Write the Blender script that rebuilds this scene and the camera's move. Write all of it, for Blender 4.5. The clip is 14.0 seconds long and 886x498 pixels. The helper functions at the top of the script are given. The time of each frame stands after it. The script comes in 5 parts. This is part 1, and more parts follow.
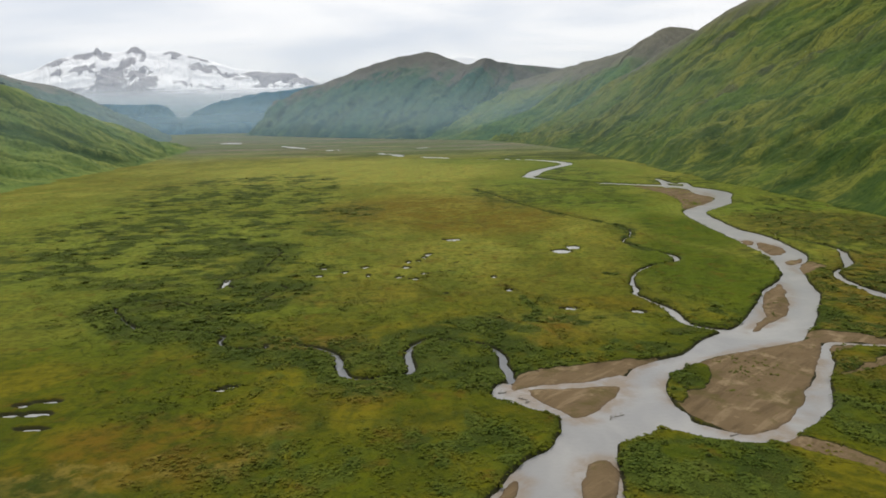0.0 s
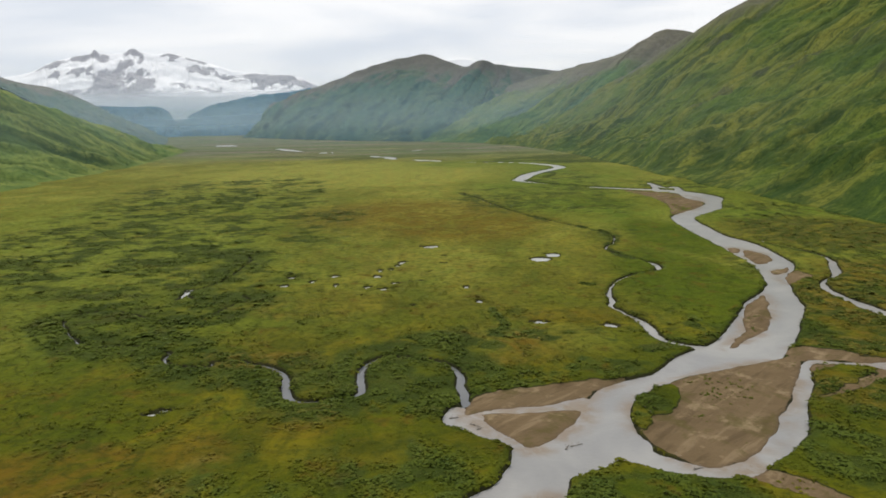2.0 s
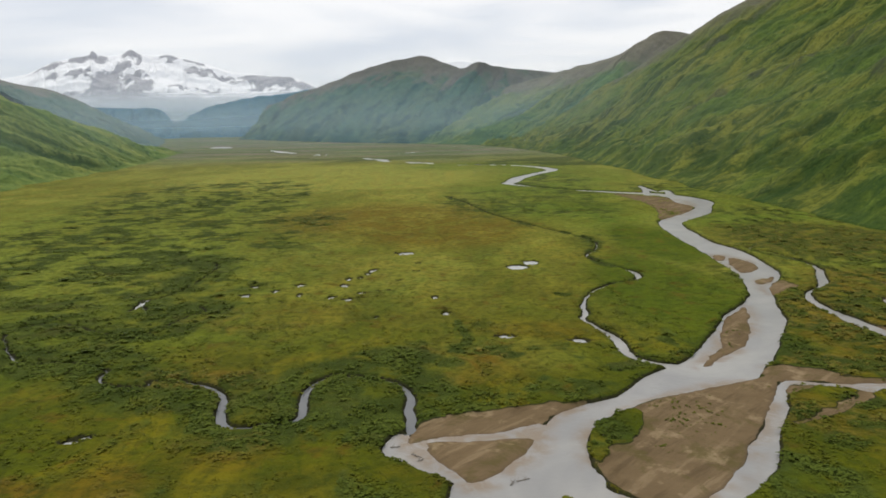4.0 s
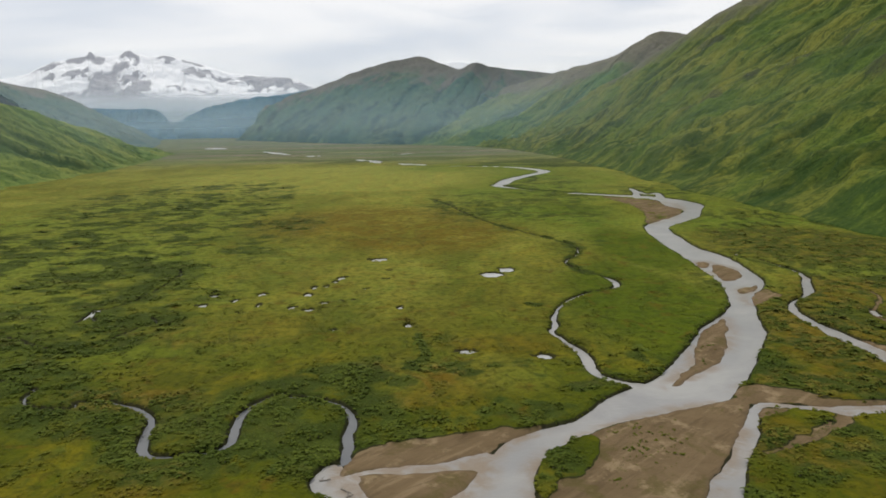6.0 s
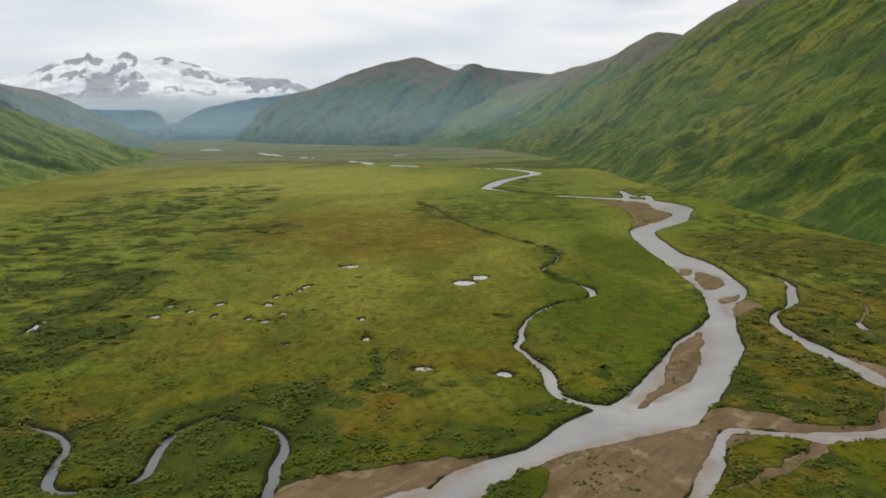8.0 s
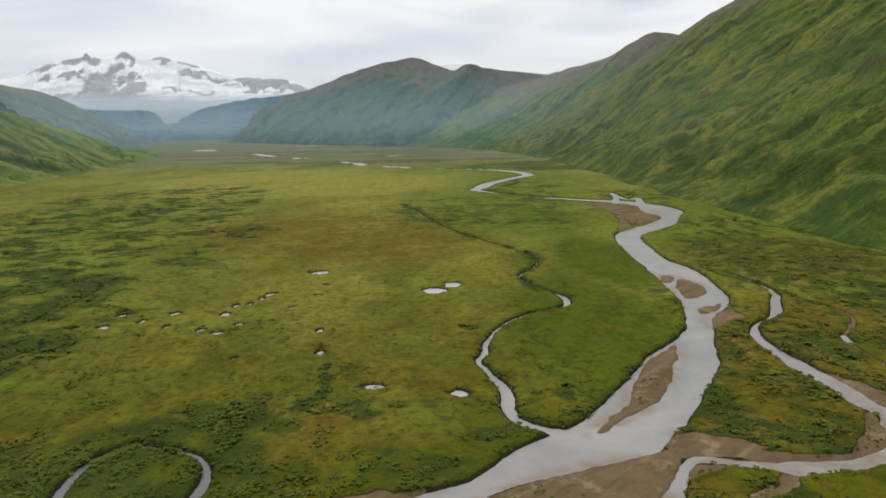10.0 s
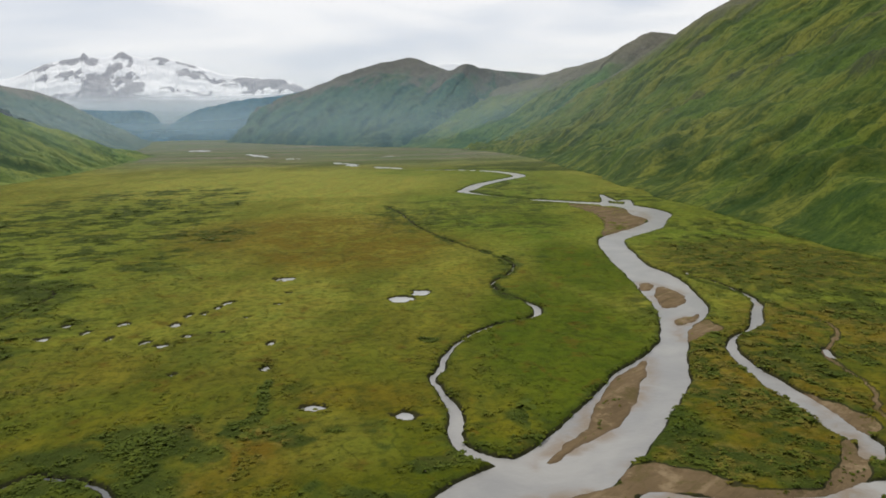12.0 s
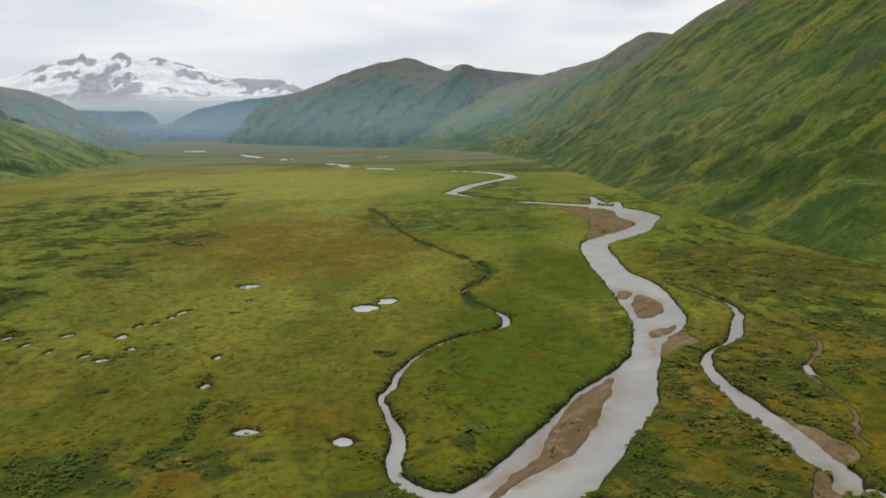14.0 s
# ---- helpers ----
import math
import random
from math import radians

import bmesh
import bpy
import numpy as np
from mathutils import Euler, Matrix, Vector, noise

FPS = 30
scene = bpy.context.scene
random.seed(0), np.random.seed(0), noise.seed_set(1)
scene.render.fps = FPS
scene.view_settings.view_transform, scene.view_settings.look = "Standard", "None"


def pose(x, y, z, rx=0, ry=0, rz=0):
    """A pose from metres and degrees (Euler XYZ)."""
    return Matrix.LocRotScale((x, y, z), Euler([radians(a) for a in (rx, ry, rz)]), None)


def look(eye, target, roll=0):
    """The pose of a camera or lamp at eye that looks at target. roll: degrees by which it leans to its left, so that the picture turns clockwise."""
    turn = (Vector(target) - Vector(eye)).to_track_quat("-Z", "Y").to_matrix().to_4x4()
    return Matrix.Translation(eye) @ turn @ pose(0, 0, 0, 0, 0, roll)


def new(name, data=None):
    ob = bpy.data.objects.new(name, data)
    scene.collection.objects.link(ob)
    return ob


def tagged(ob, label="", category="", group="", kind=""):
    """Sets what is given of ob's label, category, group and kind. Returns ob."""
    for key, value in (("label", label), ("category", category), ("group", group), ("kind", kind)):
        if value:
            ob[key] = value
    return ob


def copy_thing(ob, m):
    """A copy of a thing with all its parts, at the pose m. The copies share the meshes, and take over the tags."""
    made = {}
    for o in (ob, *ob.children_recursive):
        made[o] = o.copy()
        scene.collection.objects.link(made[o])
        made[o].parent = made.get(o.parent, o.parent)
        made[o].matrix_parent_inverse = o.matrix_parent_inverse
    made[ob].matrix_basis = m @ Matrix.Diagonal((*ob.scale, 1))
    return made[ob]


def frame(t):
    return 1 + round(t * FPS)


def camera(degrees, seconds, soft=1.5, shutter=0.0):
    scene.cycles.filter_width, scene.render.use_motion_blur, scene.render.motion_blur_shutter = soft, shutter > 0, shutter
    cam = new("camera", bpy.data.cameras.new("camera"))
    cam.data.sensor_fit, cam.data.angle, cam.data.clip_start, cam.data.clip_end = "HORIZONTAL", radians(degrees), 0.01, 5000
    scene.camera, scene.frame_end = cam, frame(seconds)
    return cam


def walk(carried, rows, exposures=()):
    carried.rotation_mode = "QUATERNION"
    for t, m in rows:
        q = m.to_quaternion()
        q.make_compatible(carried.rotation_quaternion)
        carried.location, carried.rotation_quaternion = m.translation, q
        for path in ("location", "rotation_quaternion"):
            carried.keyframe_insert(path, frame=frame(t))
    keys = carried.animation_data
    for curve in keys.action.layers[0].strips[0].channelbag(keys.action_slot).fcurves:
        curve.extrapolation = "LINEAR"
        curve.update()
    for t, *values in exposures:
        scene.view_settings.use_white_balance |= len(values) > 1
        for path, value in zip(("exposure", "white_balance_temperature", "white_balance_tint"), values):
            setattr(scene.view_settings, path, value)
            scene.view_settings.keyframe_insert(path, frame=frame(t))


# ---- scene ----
cam = camera(66.7, 14.0, 1.7)
METRES, EYE, TILT, LEAN, TURN = 113.85, 60.0, 0.0, 0.0, 0.0
ROWS = [
    (0.0, 0.0, 0.0, 0.0, -0.22, -10.99, 1.16),
    (0.5, 0.0221, 0.022, 0.0002, -0.22, -10.95, 1.14),
    (1.0, 0.0476, 0.0474, 0.0004, -0.23, -10.91, 1.12),
    (1.5, 0.0705, 0.0704, 0.0008, -0.24, -10.87, 1.12),
    (2.0, 0.0968, 0.0964, 0.0011, -0.24, -10.8, 1.11),
    (2.5, 0.1201, 0.1194, 0.0013, -0.23, -10.76, 1.1),
    (3.0, 0.1469, 0.1461, 0.0016, -0.24, -10.72, 1.08),
    (5.5, 0.2721, 0.2703, 0.0023, -0.23, -10.6, 1.04),
    (6.0, 0.2992, 0.2975, 0.002, -0.24, -10.58, 1.03),
    (6.5, 0.3229, 0.3214, 0.0017, -0.25, -10.55, 1.03),
    (7.0, 0.3502, 0.3485, 0.0017, -0.24, -10.53, 1.03),
    (7.5, 0.3739, 0.3725, 0.0013, -0.24, -10.5, 1.01),
    (8.0, 0.4012, 0.3997, 0.0013, -0.24, -10.49, 1.02),
    (10.5, 0.5269, 0.5269, -0.0011, -0.23, -10.44, 0.99),
    (11.0, 0.5541, 0.5543, -0.0015, -0.23, -10.44, 0.99),
    (11.5, 0.5777, 0.5781, -0.0019, -0.22, -10.42, 0.98),
    (12.0, 0.6047, 0.6057, -0.0024, -0.22, -10.41, 0.97),
    (12.5, 0.6284, 0.6296, -0.0029, -0.21, -10.41, 0.97),
    (13.0, 0.6554, 0.657, -0.0036, -0.2, -10.39, 0.96),
    (13.5, 0.679, 0.681, -0.0041, -0.19, -10.37, 0.96),
    (14.0, 0.7061, 0.708, -0.0048, -0.18, -10.37, 0.96),
]
walk(cam, [(t, pose(0, 0, EYE, TILT, LEAN, TURN) @ pose(METRES * x, METRES * y, METRES * z, 90 + pitch, roll, yaw)) for t, x, y, z, yaw, pitch, roll in ROWS],
     [(0.0, 0.09), (3.0, 0.09), (5.5, 0.0), (14.0, 0.0)])

# ---- world and light ----
SUN_UP, SUN_ROUND = radians(56), radians(-28)      # height, and compass turn of the veiled sun
scene.view_settings.exposure = 0.0


def build_world():
    world = bpy.data.worlds.new("overcast_sky")
    scene.world = world
    world.use_nodes = True
    tree = world.node_tree
    tree.nodes.clear()
    link = tree.links.new
    sky = tree.nodes.new("ShaderNodeTexSky")
    sky.sky_type, sky.sun_disc = "NISHITA", False
    sky.sun_elevation, sky.sun_rotation = SUN_UP, SUN_ROUND
    sky.air_density, sky.dust_density = 1.0, 2.0
    dim = tree.nodes.new("ShaderNodeVectorMath")
    dim.operation = "SCALE"
    dim.inputs["Scale"].default_value = 0.1
    link(sky.outputs[0], dim.inputs[0])
    coords = tree.nodes.new("ShaderNodeTexCoord")
    stretch = tree.nodes.new("ShaderNodeMapping")
    stretch.inputs["Scale"].default_value = (1.6, 1.6, 9.0)
    stretch.inputs["Rotation"].default_value = (0.03, -0.05, 0.4)
    link(coords.outputs["Generated"], stretch.inputs["Vector"])
    broad = tree.nodes.new("ShaderNodeTexNoise")
    broad.inputs["Scale"].default_value, broad.inputs["Detail"].default_value = 1.5, 5.0
    broad.inputs["Roughness"].default_value, broad.inputs["Distortion"].default_value = 0.5, 0.35
    link(stretch.outputs[0], broad.inputs["Vector"])
    ramp = tree.nodes.new("ShaderNodeValToRGB")
    ramp.color_ramp.elements[0].position, ramp.color_ramp.elements[1].position = 0.38, 0.60
    ramp.color_ramp.elements[0].color = (0.70, 0.745, 0.82, 1)
    ramp.color_ramp.elements[1].color = (0.955, 0.955, 0.965, 1)
    link(broad.outputs["Fac"], ramp.inputs[0])
    mix = tree.nodes.new("ShaderNodeMixRGB")
    mix.inputs[0].default_value = 0.9
    link(dim.outputs[0], mix.inputs[1])
    link(ramp.outputs[0], mix.inputs[2])
    ground = tree.nodes.new("ShaderNodeBackground")
    ground.inputs["Strength"].default_value = 1.0
    link(mix.outputs[0], ground.inputs["Color"])
    out = tree.nodes.new("ShaderNodeOutputWorld")
    link(ground.outputs[0], out.inputs["Surface"])


build_world()
sun = new("sun", bpy.data.lights.new("sun", "SUN"))
sun.data.energy, sun.data.angle, sun.data.color = 1.5, radians(11), (1.0, 0.945, 0.83)
sun.matrix_world = look((0, 0, 400), (-math.sin(SUN_ROUND) * math.cos(SUN_UP), -math.cos(SUN_ROUND) * math.cos(SUN_UP), 400 - math.sin(SUN_UP)))


# ---- arithmetic for the land ----
def lattice(i, j, seed):
    h = (i.astype(np.int64) * 374761393 + j.astype(np.int64) * 668265263 + seed * 1442695041) & 0x7FFFFFFF
    h = ((h ^ (h >> 13)) * 1274126177) & 0x7FFFFFFF
    return ((h ^ (h >> 16)) & 0xFFFF) / 65535.0


def value_noise(x, y, seed=0):
    i, j = np.floor(x), np.floor(y)
    u, v = x - i, y - j
    u, v = u * u * u * (u * (u * 6 - 15) + 10), v * v * v * (v * (v * 6 - 15) + 10)
    a, b, c, d = lattice(i, j, seed), lattice(i + 1, j, seed), lattice(i, j + 1, seed), lattice(i + 1, j + 1, seed)
    return (a * (1 - u) + b * u) * (1 - v) + (c * (1 - u) + d * u) * v


def fbm(x, y, size, octaves=4, seed=0, rough=0.5):
    total, weight, amount = 0.0, 0.0, 1.0
    x, y = x / size, y / size
    for k in range(octaves):
        total = total + amount * value_noise(x, y, seed + 17 * k)
        weight += amount
        x, y = x * 2.03 * 0.8 - y * 2.03 * 0.6 + 5.3, x * 2.03 * 0.6 + y * 2.03 * 0.8 + 1.7
        amount *= rough
    return total / weight


def ridged(x, y, size, octaves=4, seed=0, rough=0.5):
    total, weight, amount = 0.0, 0.0, 1.0
    x, y = x / size, y / size
    for k in range(octaves):
        total = total + amount * (1 - np.abs(2 * value_noise(x, y, seed + 31 * k) - 1))
        weight += amount
        x, y = x * 2.1 + 3.1, y * 2.1 + 7.7
        amount *= rough
    return total / weight


def smooth(a, b, x):
    t = np.clip((x - a) / (b - a), 0, 1)
    return t * t * (3 - 2 * t)


def spline(points, steps=6):
    """A Catmull-Rom curve through rows of numbers."""
    p = np.array(points, float)
    p = np.vstack([2 * p[0] - p[1], p, 2 * p[-1] - p[-2]])
    rows = []
    for k in range(1, len(p) - 2):
        for t in np.arange(steps) / steps:
            a, b, c, d = p[k - 1:k + 3]
            rows.append(0.5 * (2 * b + (c - a) * t + (2 * a - 5 * b + 4 * c - d) * t * t + (3 * b - a - 3 * c + d) * t ** 3))
    return np.array(rows + [p[-2]])


def stroke_distance(x, y, points, reach=40.0, steps=5, out=None):
    """Signed distance (negative inside) to a stroke whose rows are x, y, half width."""
    out = np.full(x.shape, 1e3) if out is None else out
    s = spline(points, steps)
    s[:, 2] = np.maximum(s[:, 2], 0.2)
    for (ax, ay, aw), (bx, by, bw) in zip(s[:-1], s[1:]):
        w = max(aw, bw) + reach
        near = np.flatnonzero((x > min(ax, bx) - w) & (x < max(ax, bx) + w) & (y > min(ay, by) - w) & (y < max(ay, by) + w))
        if not len(near):
            continue
        px, py = x[near] - ax, y[near] - ay
        dx, dy = bx - ax, by - ay
        t = np.clip((px * dx + py * dy) / max(dx * dx + dy * dy, 1e-6), 0, 1)
        d = np.hypot(px - t * dx, py - t * dy) - (aw + t * (bw - aw))
        out[near] = np.minimum(out[near], d)
    return out


# ---- plan of the waters: x, y, half width (ponds: x, y, two radii) ----
RIVER = [(146.1, 609.1, 5.9), (173.4, 587.7, 7.3), (195.1, 572.0, 8.7), (208.2, 545.3, 9.6), (208.8, 517.2, 13.3), (204.5, 488.7, 5.7), (190.1, 457.7, 7.1), (170.8, 434.4, 7.3), (157.0, 414.9, 6.7), (151.6, 375.2, 6.8), (150.2, 349.0, 7.0), (151.7, 328.8, 9.4), (149.6, 301.0, 9.3), (146.8, 282.0, 8.3), (137.8, 262.5, 4.2), (131.3, 245.5, 4.0), (125.3, 233.4, 5.9), (118.8, 222.3, 8.3), (110.5, 208.9, 8.8), (104.2, 198.8, 9.0), (97.9, 189.6, 9.0)]
RIVER_LOWER = [(97.5, 189.6, 8.4), (89.0, 178.6, 9.0), (80.5, 174.3, 7.2), (73.0, 170.2, 5.4), (65.4, 164.3, 3.3), (60.6, 160.8, 3.2), (55.5, 158.0, 3.8), (52.0, 155.3, 4.5), (49.0, 151.3, 5.0), (44.5, 142.8, 5.2), (39.9, 132.5, 7.9), (32.2, 127.0, 8.6), (27.8, 121.5, 5.7), (24.2, 112.7, 6.4), (21.3, 106.9, 8.3), (19.2, 101.6, 9.6), (16.1, 93.7, 11.3), (10.9, 83.2, 12.1), (2.7, 57.2, 14.2), (-18.0, -20.0, 14.0), (-60.0, -160.0, 15.0), (-150.0, -420.0, 17.0), (-300.0, -900.0, 20.0)]
ARM = [(13.4, 145.8, 2.3), (14.6, 141.6, 4.2), (17.6, 137.4, 3.2), (23.2, 132.6, 2.8), (27.6, 128.0, 1.1)]
ARM_THIN = [(16.1, 144.0, 1.0), (22.2, 145.6, 1.0), (28.7, 146.0, 1.3), (35.4, 146.6, 1.4), (40.8, 148.2, 3.3)]
SIDE_CHANNEL = [(150.3, 181.7, 1.5), (152.1, 177.0, 1.6), (146.9, 173.1, 2.3), (139.8, 171.3, 2.3), (131.1, 168.0, 1.7), (120.8, 166.5, 2.3), (112.1, 168.3, 1.6), (104.6, 170.3, 1.3), (100.2, 168.7, 1.0), (94.9, 159.9, 2.1), (87.0, 146.4, 1.8), (78.4, 133.9, 2.9), (71.6, 126.1, 2.3), (63.7, 119.4, 2.3), (56.3, 118.7, 2.1), (50.9, 121.3, 2.8), (46.7, 125.0, 3.5), (43.8, 129.8, 6.2)]
EAST_CHANNEL = [(164.5, 331.5, 0.7), (171.5, 321.0, 0.7), (174.9, 305.3, 0.6), (174.7, 289.5, 1.2), (169.2, 277.0, 1.6), (163.3, 265.0, 1.7), (157.0, 257.3, 0.5), (150.3, 251.1, 0.7), (146.6, 242.7, 1.4), (145.5, 234.0, 1.6), (145.2, 224.0, 2.4), (146.3, 211.3, 2.9), (147.8, 200.2, 2.9), (147.8, 192.9, 2.9), (149.3, 188.1, 2.0), (146.8, 182.6, 2.1)]
CREEK = [(15.4, 149.0, 1.09), (14.6, 157.8, 1.09), (14.7, 162.7, 1.02), (13.7, 170.3, 0.82), (10.6, 173.9, 0.61), (7.0, 176.6, 0.54), (1.0, 178.7, 0.54), (-5.4, 179.5, 0.61), (-8.5, 174.8, 0.68), (-9.7, 169.9, 0.88), (-8.8, 162.4, 0.95), (-8.3, 156.8, 0.82), (-10.8, 153.7, 0.68), (-15.2, 151.9, 0.68), (-19.7, 151.6, 0.82), (-23.3, 153.0, 1.02), (-25.4, 156.4, 1.02), (-27.3, 163.2, 0.95), (-28.8, 168.1, 0.82), (-33.1, 173.6, 0.68), (-38.2, 176.6, 0.61), (-44.1, 178.3, 0.61)]
CREEK_UPPER = [(-44.1, 178.3, 0.32), (-49.9, 177.7, 0.29), (-48.9, 174.9, 0.29), (-53.6, 174.3, 0.29), (-60.3, 177.0, 0.32), (-63.6, 181.9, 0.4), (-63.8, 185.9, 0.36), (-71.1, 190.0, 0.25), (-82.2, 192.9, 0.25), (-88.3, 192.2, 0.29), (-95.1, 197.6, 0.36), (-103.1, 207.0, 0.29), (-110.0, 217.8, 0.29), (-109.0, 226.1, 0.25), (-102.5, 229.3, 0.32), (-95.8, 227.3, 0.29), (-83.1, 219.2, 0.25), (-71.8, 213.7, 0.25), (-65.5, 217.9, 0.25), (-61.5, 232.2, 0.25), (-57.6, 239.9, 0.36), (-60.7, 246.0, 0.22)]
CREEK_END = [(-78.5, 243.2, 0.36), (-85.9, 255.3, 0.32), (-79.4, 259.4, 0.22), (-75.6, 279.5, 0.22), (-77.1, 314.1, 0.29), (-91.5, 325.5, 0.25), (-101.9, 309.9, 0.22), (-115.9, 304.8, 0.25)]
BROOK = [(83.1, 182.4, 1.6), (78.9, 182.9, 1.52), (75.5, 184.7, 1.44), (71.7, 188.2, 1.36), (70.9, 192.5, 1.36), (71.3, 200.0, 1.44), (70.7, 207.2, 1.28), (67.6, 217.4, 0.88), (66.0, 224.6, 0.8), (67.7, 229.5, 0.96), (68.7, 238.5, 0.8), (70.8, 246.4, 0.5), (75.0, 255.0, 0.42), (81.2, 263.8, 0.75), (87.6, 269.8, 0.35), (94.4, 272.7, 0.4), (99.3, 278.7, 1.12), (99.5, 287.9, 1.04), (96.1, 296.2, 0.36), (91.0, 305.9, 0.32), (87.6, 319.7, 0.32), (90.0, 328.2, 0.32), (95.2, 337.2, 0.32), (99.4, 352.2, 0.36), (96.6, 369.6, 0.32), (87.2, 389.8, 0.32), (76.4, 413.0, 0.36), (65.5, 439.6, 0.4), (52.0, 481.8, 0.4), (40.9, 534.1, 0.44), (26.2, 583.6, 0.44)]
FAR_RIVER = [(48.2, 1009.1, 4.3), (94.4, 991.5, 6.2), (137.6, 953.2, 7.6), (162.3, 874.4, 7.9), (131.1, 807.9, 6.6), (107.6, 757.7, 8.0), (94.0, 706.9, 6.9), (89.9, 683.7, 5.5), (121.3, 635.8, 1.5), (146.1, 609.1, 2.1)]
FORK = [(189.6, 560.8, 3.4), (200.8, 614.8, 2.2), (205.1, 642.3, 1.4), (204.0, 588.8, 2.8), (215.1, 598.6, 2.9), (206.0, 558.5, 3.4)]
FAR_A = [(-111.0, 1234.0, 9.0), (-85.0, 1185.0, 12.0), (-62.0, 1133.0, 8.0)]
FAR_B = [(-31.0, 1092.0, 5.0), (-8.0, 1064.0, 9.0), (13.0, 1037.0, 6.0)]
FAR_C = [(-395.0, 1685.0, 8.0), (-350.0, 1610.0, 14.0), (-300.0, 1527.0, 9.0)]
FAR_D = [(-645.0, 2060.0, 14.0), (-620.0, 2015.0, 34.0), (-592.0, 1965.0, 14.0)]
FAR_E = [(-231.0, 1424.0, 12.0), (-221.0, 1408.0, 15.0), (-212.0, 1393.0, 10.0)]
FAR_F = [(-60.0, 1405.0, 8.0), (-35.0, 1440.0, 12.0), (-10.0, 1470.0, 8.0)]
PONDS = [(-49.3, 260.0, 2.2, 2.0), (-49.7, 273.3, 1.2, 1.7), (-1.1, 263.5, 0.8, 0.8), (2.9, 264.0, 0.8, 0.7), (-6.3, 300.5, 1.6, 0.9), (11.4, 312.0, 1.0, 0.9), (11.2, 296.0, 1.2, 0.9), (5.2, 280.0, 0.8, 0.8), (0.7, 229.0, 0.8, 0.7), (-17.5, 243.0, 0.6, 0.6), (-33.4, 249.8, 1.0, 0.6), (53.6, 300.0, 4.8, 4.4), (60.8, 309.0, 3.9, 4.0), (4.9, 334.6, 4.4, 3.3), (-15.3, 272.5, 1.5, 2.2), (-32.7, 274.6, 2.0, 2.3), (-39.8, 266.0, 1.0, 1.7), (-29.6, 259.1, 0.6, 1.7), (-17.5, 255.2, 1.4, 1.7), (-11.1, 252.2, 2.3, 1.7), (-7.5, 260.8, 1.4, 1.7), (-8.4, 292.5, 1.1, 1.7), (-7.0, 297.7, 1.2, 1.7), (-10.5, 285.0, 0.7, 1.7), (-15.1, 283.4, 0.7, 1.7), (40.1, 207.4, 2.5, 1.8), (60.4, 202.7, 2.5, 1.7), (23.4, 232.8, 1.0, 1.7), (19.5, 252.9, 0.9, 1.7), (-87.9, 134.9, 2.7, 1.1), (-93.6, 134.8, 1.8, 0.9), (-93.6, 139.7, 1.3, 0.9), (-88.9, 141.4, 2.2, 0.8), (-84.4, 127.7, 2.2, 0.7), (-51.6, 146.4, 1.7, 0.9), (-49.8, 148.2, 1.1, 0.7), (-83.1, 249.4, 0.8, 5.2)]
TRAIL = [(175.2, 285.6, 0.5), (179.5, 271.9, 0.3), (182.9, 260.3, 0.8), (178.3, 248.1, 0.7), (168.8, 236.9, 1.0), (166.8, 226.7, 0.7), (165.2, 214.1, 0.8), (162.5, 206.2, 0.9), (158.7, 197.8, 0.8)]
TRAIL2 = [(92.5, 147.9, 1.0), (98.6, 151.9, 0.6), (110.5, 160.3, 0.8)]
HEDGE_A = [(168.0, 333.0, 0.8), (191.3, 356.7, 0.5), (208.1, 370.5, 0.8)]
HEDGE_B = [(162.9, 325.7, 0.6), (170.0, 307.2, 0.8), (175.3, 286.9, 0.7), (181.8, 268.2, 1.0)]
SWARD = [(110, 470, 50, 80, 0.9), (110, 620, 70, 120, 0.85), (150, 800, 80, 140, 0.8), (90, 960, 130, 90, 0.7), (240, 390, 80, 120, 0.9), (230, 560, 40, 90, 0.6), (215, 290, 60, 50, 0.6), (-150, 330, 90, 120, 0.55), (-190, 480, 110, 160, 0.55), (-90, 240, 60, 60, 0.4)]
HEDGE_C = [(22.7, 193.3, 1.2), (27.4, 200.8, 1.5), (28.7, 210.6, 1.2), (26.8, 225.5, 0.8)]
HEDGE_D = [(26.2, 191.8, 1.6), (31.5, 190.4, 1.4), (36.4, 196.4, 1.0)]
RUST_TRACK = [(14.5, 194.6, 0.3), (24.8, 189.1, 0.5), (29.1, 181.8, 0.6), (31.1, 176.7, 0.6), (30.3, 172.1, 0.5), (28.1, 170.7, 0.3)]
RILL = [(170.1, 240.3, 0.8), (169.3, 235.7, 1.0), (169.5, 233.0, 0.7)]
RILL2 = [(167.9, 333.7, 1.2), (167.5, 336.6, 1.0)]
